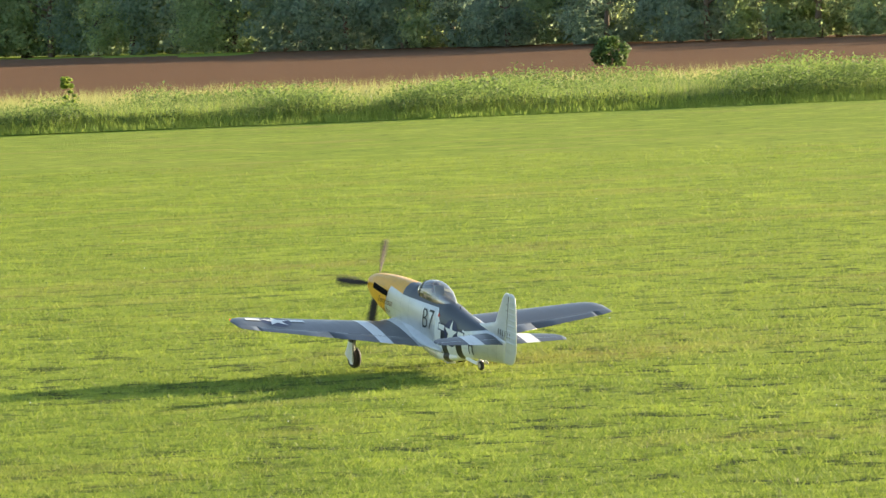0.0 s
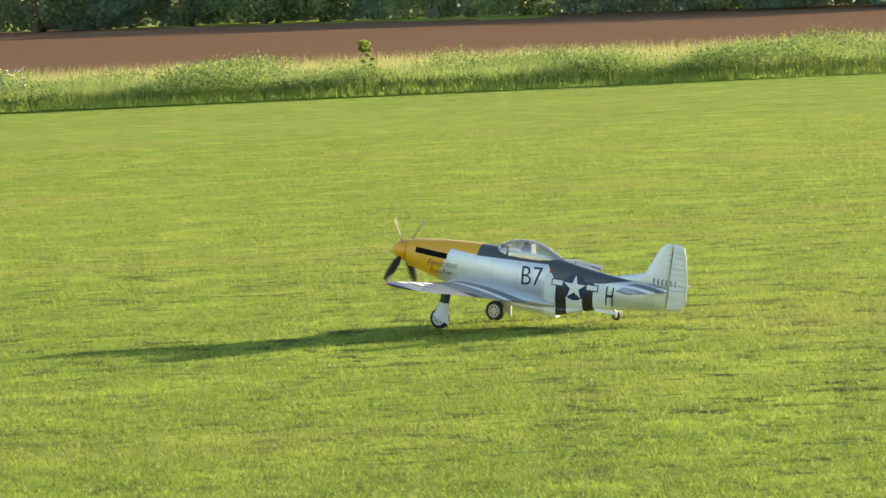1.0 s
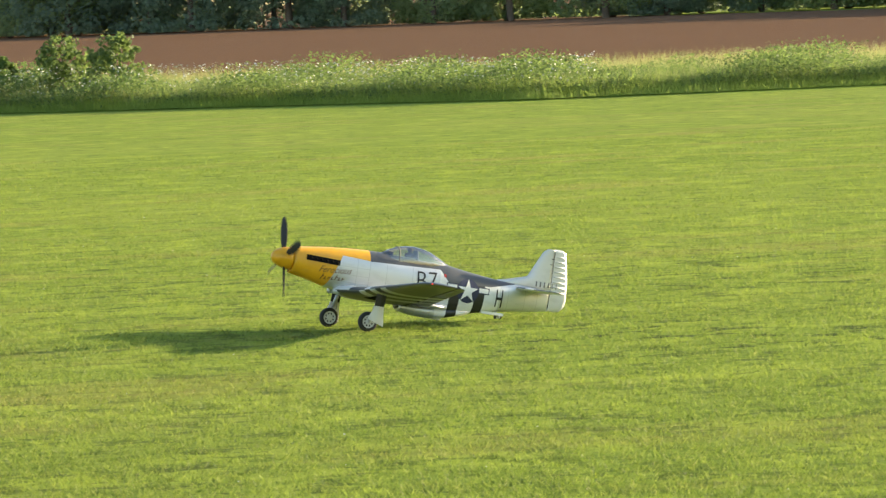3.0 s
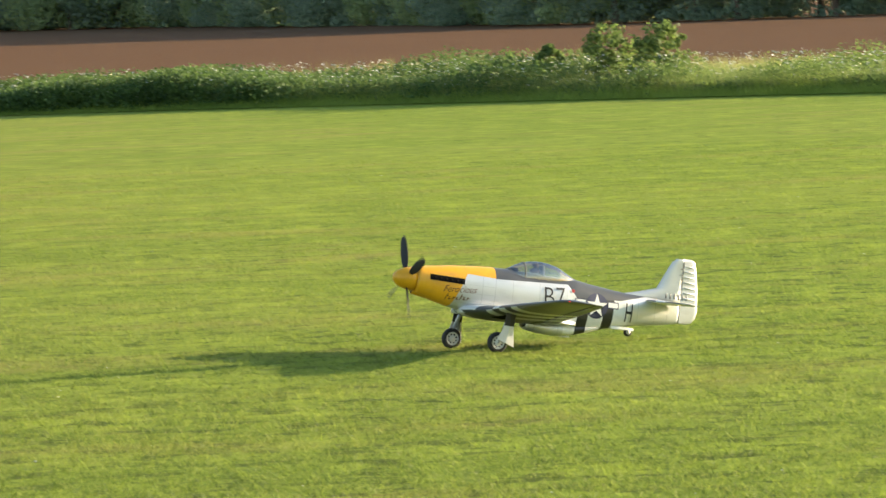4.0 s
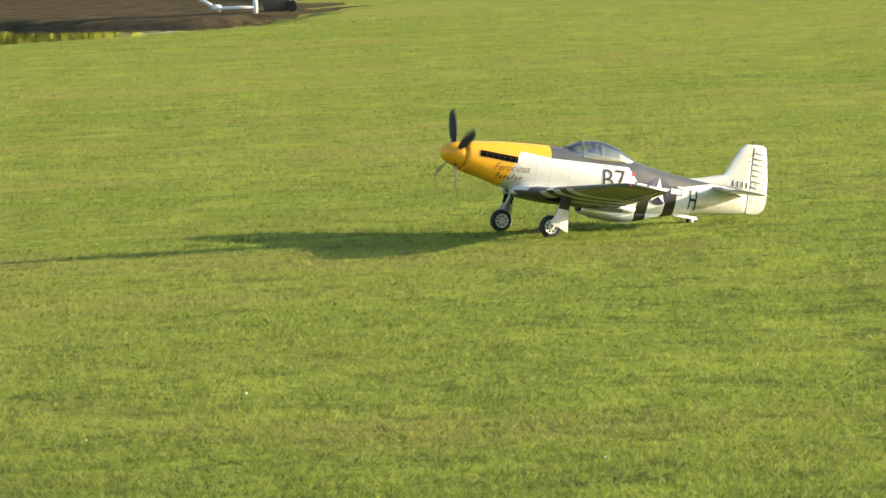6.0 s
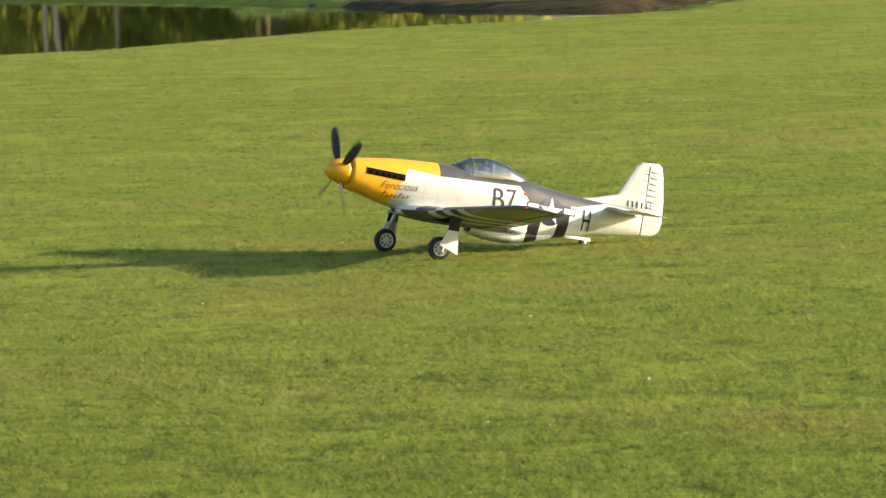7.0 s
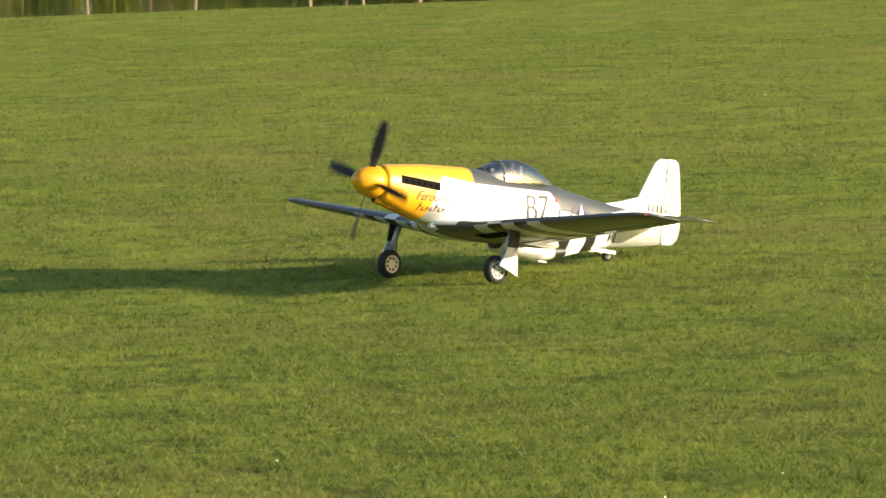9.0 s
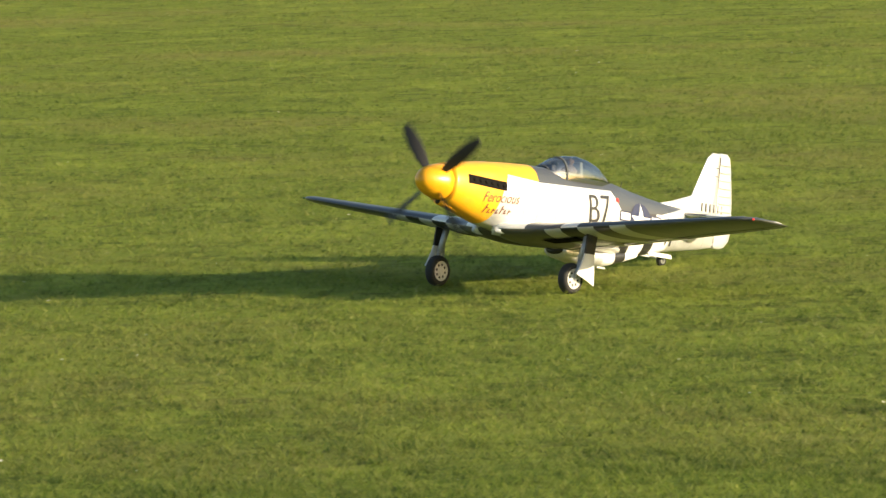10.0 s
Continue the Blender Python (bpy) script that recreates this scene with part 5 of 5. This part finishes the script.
CHROME = plain("polished_steel", (0.62, 0.64, 0.68), 0.18, 0.95, 0.1, 12)
AMBER = plain("amber_board", (0.75, 0.42, 0.10), 0.55, 0, 0.15, 8)
PANEL_GREY = plain("grey_sheet_metal", (0.24, 0.25, 0.26), 0.5, 0.3, 0.2, 8)


def stand(ob, az, d, turn=0.0, tilt=0.0, lift=0.0, size=1.0):
    """Stands a thing with its x axis across the line of sight."""
    p = polar(az, d)
    ob.matrix_basis = pose(p.x, p.y, ground_z(p.x, p.y) + lift, 0, 0, -az + turn) @ pose(0, 0, 0, 0, tilt, 0) @ Matrix.Diagonal((size, size, size, 1))
    return ob


def thing(name, label, category, group=""):
    return tagged(new(name), label, category, group)


def boxed(name, parent, mat, c, s, rot=None, bevel=0.01, label=""):
    bm = bmesh.new()
    box(bm, c, s, rot, bevel)
    return part(name, bm, mat, parent, label, smooth=False)


def bars(name, parent, mat, pairs, r, label="", n=8):
    bm = bmesh.new()
    for a, b in pairs:
        rod(bm, a, b, r, r, n)
    return part(name, bm, mat, parent, label)


def drum(name, parent, mat, c, axis, r, half, label="", n=28):
    bm = bmesh.new()
    lathe(bm, [(-half, r * 0.3), (-half, r * 0.88), (-half * 0.94, r), (half * 0.94, r), (half, r * 0.88), (half, r * 0.3)], c, axis, n)
    return part(name, bm, mat, parent, label)


def wheelie_bin():
    e = thing("wheelie_bin", "grey wheeled rubbish bin leaning on the muddy bank", "bin")
    bm = bmesh.new()
    rings = []
    for z, w, dp in ((0.04, 0.19, 0.20), (0.30, 0.205, 0.225), (0.60, 0.225, 0.25), (0.82, 0.24, 0.27), (0.83, 0.26, 0.29), (0.86, 0.26, 0.29)):
        r = 0.06
        pts = []
        for sx, sy, a0 in ((1, 1, 0), (-1, 1, 90), (-1, -1, 180), (1, -1, 270)):
            for k in range(4):
                u = radians(a0 + 30 * k)
                pts.append(Vector((sx * (w - r) + r * math.cos(u), sy * (dp - r) + r * math.sin(u), z)))
        rings.append(pts)
    loft(bm, rings)
    body = part("body", bm, BIN_GREY, e)
    bm = bmesh.new()
    box(bm, (0, 0, 0.895), (0.56, 0.62, 0.05), Matrix.Rotation(radians(-4), 4, "Y"), 0.02)
    box(bm, (-0.02, 0, 0.925), (0.42, 0.46, 0.03), Matrix.Rotation(radians(-4), 4, "Y"), 0.012)
    part("lid", bm, BIN_GREY, e)
    bars("handle", e, BIN_GREY, [((0.24, -0.18, 0.86), (0.33, -0.18, 0.93)), ((0.24, 0.18, 0.86), (0.33, 0.18, 0.93)), ((0.33, -0.2, 0.93), (0.33, 0.2, 0.93))], 0.022)
    bars("axle", e, IRON, [((0.19, -0.24, 0.10), (0.19, 0.24, 0.10))], 0.015)
    for s in (-1, 1):
        w = drum("wheel", e, RUBBER, (0.17, s * 0.22, 0.075), (0, 1, 0), 0.075, 0.03)
    stand(e, -10.16, 70.6, 0, -13.0, -0.05, 1.06)


def standpipe():
    e = thing("standpipe", "white plastic irrigation pipe with a valve on the bank", "pipe")
    bars("riser", e, PVC, [((0, 0, -0.1), (0, 0, 0.40))], 0.035)
    bars("cap", e, PVC, [((0, 0, 0.33), (0, 0, 0.42)), ((-0.10, 0, 0.36), (0.06, 0, 0.36))], 0.048)
    bars("run", e, PVC, [((0.0, 0, 0.12), (-0.62, 0.1, 0.12)), ((-0.60, 0.1, 0.11), (-1.05, 0.5, 0.40))], 0.03)
    bars("elbow", e, PVC, [((-0.55, 0.09, 0.12), (-0.66, 0.14, 0.14))], 0.052)
    bm = bmesh.new()
    box(bm, (-0.10, 0, 0.45), (0.14, 0.05, 0.03), Matrix.Rotation(radians(25), 4, "Y"), 0.008)
    part("valve_lever", bm, METAL, e)
    stand(e, -10.44, 69.9, 0, 0, -0.02, 0.88)


def loader_bucket():
    e = thing("loader_bucket", "bright red steel loader bucket resting on the grass", "bucket", "farm machinery")
    bm = bmesh.new()
    prof = [(-0.30, 0.0), (0.22, 0.0), (0.30, 0.10), (0.26, 0.40), (0.20, 0.46), (-0.02, 0.44)]
    rings = [[Vector((x, y, z)) for y, z in prof] for x in (-0.42, 0.42)]
    loft(bm, rings)
    part("shell", bm, BRIGHT_RED, e, smooth=False)
    for x in (-0.28, 0.0, 0.28):
        boxed("rib", e, BRIGHT_RED, (x, -0.24, 0.22), (0.07, 0.05, 0.42), Matrix.Rotation(radians(-28), 4, "X"))
    boxed("lip", e, BRIGHT_RED, (0, -0.28, 0.03), (0.92, 0.10, 0.05))
    bm = bmesh.new()
    lathe(bm, [(-0.02, 0.05), (-0.02, 0.30), (0.02, 0.30), (0.02, 0.05)], (-0.45, 0.02, 0.22), (1, 0, 0), 20)
    part("end_plate", bm, RED_P, e)
    stand(e, -6.47, 131, size=1.15)


def rusty_boom():
    e = thing("boom", "rusty steel boom arm on two props", "machine arm", "farm machinery")
    bars("arm", e, RUST, [((-1.05, 0, 0.42), (-0.35, 0, 0.66)), ((-0.35, 0, 0.66), (0.05, 0, 0.80)), ((-1.0, 0.1, 0.52), (-0.30, 0.1, 0.70))], 0.045)
    bars("prop", e, RUST, [((0.02, 0, -0.02), (0.05, 0, 0.82)), ((0.14, 0.1, -0.02), (0.10, 0.1, 0.80))], 0.035)
    bars("link", e, IRON, [((0.05, 0, 0.80), (0.0, 0, 1.0)), ((-0.45, 0, 0.62), (-0.6, 0, 0.50))], 0.03)
    stand(e, -6.58, 133, size=1.15)


def tank(az, d, r, half, mat, label):
    e = thing("tank", label, "tank", "farm machinery")
    drum("shell", e, mat, (0, 0, r + 0.04), (1, 0, 0), r, half)
    for x in (-half * 0.6, half * 0.6):
        boxed("cradle", e, IRON, (x, 0, 0.05), (0.08, r * 1.5, 0.12))
    bars("filler", e, IRON, [((0, 0, 2 * r), (0, 0, 2 * r + 0.08))], 0.08)
    stand(e, az, d, size=1.1)


def seed_unit():
    e = thing("engine_unit", "oily engine unit with blue panel and cream cover", "machine", "farm machinery")
    boxed("base", e, PANEL_GREY, (0.18, 0, 0.07), (0.85, 0.5, 0.14))
    boxed("block", e, IRON, (0.22, 0, 0.38), (0.75, 0.45, 0.50), None, 0.03)
    boxed("cover", e, CREAM_P, (0.18, 0, 0.82), (0.62, 0.4, 0.18), None, 0.03, "cream cover")
    boxed("side_panel", e, BLUE_GREY, (-0.42, 0, 0.64), (0.42, 0.4, 0.42), None, 0.02, "blue grey panel")
    boxed("ramp", e, PANEL_GREY, (-0.32, -0.2, 0.16), (0.22, 0.04, 0.36), Matrix.Rotation(radians(18), 4, "Y"))
    rng = random.Random(5)
    for i in range(9):
        x, z = -0.05 + 0.62 * rng.random(), 0.2 + 0.45 * rng.random()
        drum("pulley", e, CHROME if i % 3 == 0 else PANEL_GREY if i % 3 == 1 else CREAM_P, (x, -0.25, z), (0, 1, 0), 0.05 + 0.05 * rng.random(), 0.03, "", 14)
    bars("pipe", e, CHROME, [((-0.1, -0.26, 0.3), (0.5, -0.27, 0.42)), ((0.0, -0.26, 0.6), (0.3, -0.27, 0.55)), ((0.6, -0.1, 0.2), (0.7, -0.1, 0.62))], 0.025)
    boxed("gearbox", e, RUST, (-0.62, 0.05, 0.16), (0.34, 0.3, 0.28), None, 0.05)
    drum("wheel", e, RUBBER, (-0.86, 0.1, 0.15), (0, 1, 0), 0.15, 0.07)
    stand(e, -7.08, 133.5, size=1.25)


def rake():
    e = thing("rake", "dark red tine rake parked in a row", "farm implement", "farm machinery")
    boxed("beam", e, DARK_RED, (0.1, 0, 0.09), (1.75, 0.18, 0.14))
    boxed("headstock", e, RED_P, (-0.62, 0, 0.42), (0.10, 0.1, 0.36))
    for i in range(7):
        x = -0.72 + i * 0.135
        bars("tine", e, DARK_RED, [((x, 0, 0.14), (x - 0.02, 0, 0.34)), ((x - 0.02, 0, 0.34), (x + 0.07, -0.05, 0.36))], 0.022)
    stand(e, -8.12, 136.5, size=1.2)
    b = thing("spreader_bowl", "polished steel spreader bowl on a red frame", "farm implement", "farm machinery")
    bm = bmesh.new()
    lathe(bm, [(0.06, 0.10), (0.10, 0.20), (0.25, 0.245), (0.36, 0.22), (0.44, 0.14), (0.47, 0.04)], (0, 0, 0), (0, 0, 1), 26)
    part("bowl", bm, CHROME, b)
    boxed("frame", b, DARK_RED, (0.0, 0, 0.05), (0.9, 0.3, 0.10))
    boxed("gearbox", b, RUST, (0.42, 0, 0.26), (0.30, 0.24, 0.30), None, 0.05)
    stand(b, -7.70, 136, size=1.2)


def planter():
    e = thing("planter", "row planter with cream seed hoppers and an amber board", "farm implement", "farm machinery")
    boxed("frame", e, IRON, (0.15, 0, 0.12), (1.85, 0.35, 0.14))
    boxed("body", e, IRON, (0.42, 0.12, 0.34), (0.80, 0.4, 0.38), None, 0.04)
    boxed("board", e, AMBER, (0.10, 0, 0.62), (0.96, 0.3, 0.07), None, 0.02, "amber board")
    for i in range(3):
        x = -0.66 + i * 0.24
        bm = bmesh.new()
        loft(bm, [[Vector((x + sx * w, sy * w, z)) for sx, sy in ((1, 1), (-1, 1), (-1, -1), (1, -1))] for z, w in ((0.30, 0.06), (0.40, 0.105), (0.56, 0.105), (0.58, 0.09))])
        part("hopper", bm, CREAM_P, e, "cream seed hopper", smooth=False)
    for x in (-0.62, -0.3, 0.1, 0.5, 0.85):
        drum("wheel", e, RUBBER, (x, -0.12, 0.14), (0, 1, 0), 0.14, 0.05)
    boxed("side_tray", e, CREAM_P, (0.10, -0.2, 0.10), (0.85, 0.05, 0.07), None, 0.01, "cream side tray")
    bars("hitch", e, GREEN_P, [((-0.75, 0, 0.2), (-1.15, 0, 0.45)), ((-1.15, 0, 0.2), (-1.1, 0, 0.5)), ((-0.95, 0, 0.1), (-0.9, 0, 0.55))], 0.06)
    bars("jug", e, CREAM_P, [((1.02, 0, 0.20), (1.02, 0, 0.42))], 0.07)
    stand(e, -9.05, 137, size=1.25)
    t = thing("toolbox_beam", "long cream beam with dark slots lying on the grass", "beam", "farm machinery")
    boxed("beam", t, CREAM_P, (0, 0, 0.09), (0.80, 0.12, 0.17))
    for i in range(6):
        boxed("slot", t, IRON, (-0.3 + i * 0.11, -0.062, 0.12), (0.06, 0.01, 0.05), None, 0)
    stand(t, -8.52, 136.2, size=1.2)


def mower():
    e = thing("auger_mower", "long red and orange auger mower parked on the grass", "farm implement", "farm machinery")
    boxed("bed", e, RED_P, (0, 0, 0.14), (3.0, 0.4, 0.16))
    bars("tube", e, ORANGE_P, [((-1.5, -0.1, 0.32), (0.9, -0.1, 0.46)), ((-1.2, 0.1, 0.22), (1.2, 0.1, 0.30))], 0.07)
    for x0, x1, z1 in ((-0.2, -0.2, 0.42), (0.7, 0.7, 0.46), (-1.2, -1.0, 0.36)):
        bars("brace", e, RUST, [((x0, -0.1, 0.05), (x1, -0.1, z1))], 0.05)
    drum("end_wheel", e, ORANGE_P, (1.45, 0, 0.30), (1, 0, 0), 0.30, 0.07, "orange end wheel")
    boxed("guard", e, RED_P, (1.1, 0.05, 0.36), (0.5, 0.3, 0.28), None, 0.05)
    drum("wheel", e, RUBBER, (-1.2, -0.2, 0.12), (0, 1, 0), 0.12, 0.05)
    stand(e, -10.25, 137.5, size=1.25)
    h = thing("hose_reel", "green hose reel beside the planter", "hose reel", "farm machinery")
    drum("reel", h, GREEN_P, (0, 0, 0.30), (0.3, 1, 0), 0.28, 0.10)
    boxed("base", h, GREEN_P, (0, 0, 0.05), (0.6, 0.4, 0.08))
    stand(h, -9.70, 138.5, size=1.3)


def yard_weeds():
    rng = np.random.default_rng(31)
    n = 900
    a = rng.uniform(-10.6, -7.2, n)
    d = rng.uniform(143, 156, n)
    ar = np.radians(a)
    hh = 0.35 + 0.3 * rng.random(n)
    per = 26
    C = np.stack([(d * np.sin(ar))[:, None] + rng.normal(0, 0.3, (n, per)), (d * np.cos(ar))[:, None] + rng.normal(0, 0.3, (n, per)), hh[:, None] * rng.random((n, per))], -1).reshape(-1, 3)
    C[:, 2] += 0.1
    V, T = leaf_soup(C, 0.4, 0.16, rng, 0.45)
    tagged(linked("yard_weeds", soup("yard_weeds", V, T), WEED, smooth=False), "tall green weeds behind the parked machinery", "weeds", kind="stuff")


def lawn_litter():
    """Pale clover heads and dry bits scattered on the mown grass."""
    rng = np.random.default_rng(41)
    n = 300
    d = np.exp(rng.uniform(np.log(13), np.log(60), n))
    a = rng.uniform(-42, 26, n)
    keep = d < np.where(a < -9.2, np.interp(a, NEAR_AZ, NEAR_D) - 0.5, 200)
    d, a = d[keep], np.radians(a[keep])
    C = np.column_stack([d * np.sin(a), d * np.cos(a), np.full(len(d), 0.032)])
    V, T = leaf_soup(C, 0.1, 0.009, rng, 0.8)
    tagged(linked("clover_heads", soup("clover_heads", V, T), FLOWER, smooth=False), "tiny pale clover heads and dry bits in the lawn", "flowers", kind="stuff")


wheelie_bin()
standpipe()
loader_bucket()
rusty_boom()
tank(-6.52, 135.5, 0.36, 0.50, GREEN_P, "green round liquid tank behind the bucket")
tank(-6.14, 138, 0.31, 0.45, ORANGE_P, "orange round tank beside the hedge")
seed_unit()
rake()
planter()
mower()
yard_weeds()
lawn_litter()


# ---- what moves ----
# blade angle at given seconds, degrees from upright
BLADES = [(0.0, 8), (0.5, 60), (1.0, 50), (1.5, 2), (2.0, 2), (2.5, 20), (4.0, 25), (4.5, 6), (5.0, 20), (5.5, 18), (6.0, 28), (7.5, 38), (8.0, 36), (8.5, -5), (9.0, -15), (9.5, -22), (10.0, 38)]


def taxi_pose(x, y, heading, dp, dr):
    return Matrix.Translation((x, y, 0.0)) @ pose(0, 0, 0, 0, 0, 90 - heading) @ pose(0, 0, 0, dr, 0, 0) @ pose(0, 0, 0, 0, -(REST + dp), 0)


def motions():
    walk(PLANE, [(t, taxi_pose(x, y, h, p, r)) for t, x, y, h, p, r in TAXI])
    ts = np.array([r[0] for r in TAXI])
    xy = np.array([[r[1], r[2]] for r in TAXI])
    frames = np.arange(0, 301)
    tf = frames / 30.0
    px, py = np.interp(tf, ts, xy[:, 0]), np.interp(tf, ts, xy[:, 1])
    run = np.concatenate([[0], np.cumsum(np.hypot(np.diff(px), np.diff(py)))])
    for wheel, r, at in WHEELS:
        walk(wheel, [(t, Matrix.Translation(at) @ pose(0, 0, 0, 0, min(math.degrees(s / r), 1e9), 0)) for t, s in zip(tf, run)])
    # the propeller turns about 78 degrees in a thirtieth of a second
    ang, total = {0: float(BLADES[0][1])}, float(BLADES[0][1])
    for (t0, _), (t1, b1) in zip(BLADES, BLADES[1:]):
        n0, n1 = round(t0 * 30), round(t1 * 30)
        want = 78.0 * (n1 - n0)
        turn = (b1 - total) % 90
        turn += 90 * round((want - turn) / 90)
        while turn / (n1 - n0) > 86:
            turn -= 90
        for n in range(n0 + 1, n1 + 1):
            ang[n] = total + turn * (n - n0) / (n1 - n0)
        total += turn
    hub = P(0.42, 0, 0)
    walk(PROP, [(n / 30.0, Matrix.Translation(hub) @ pose(0, 0, 0, ang[n] % 360, 0, 0)) for n in range(301)])


motions()
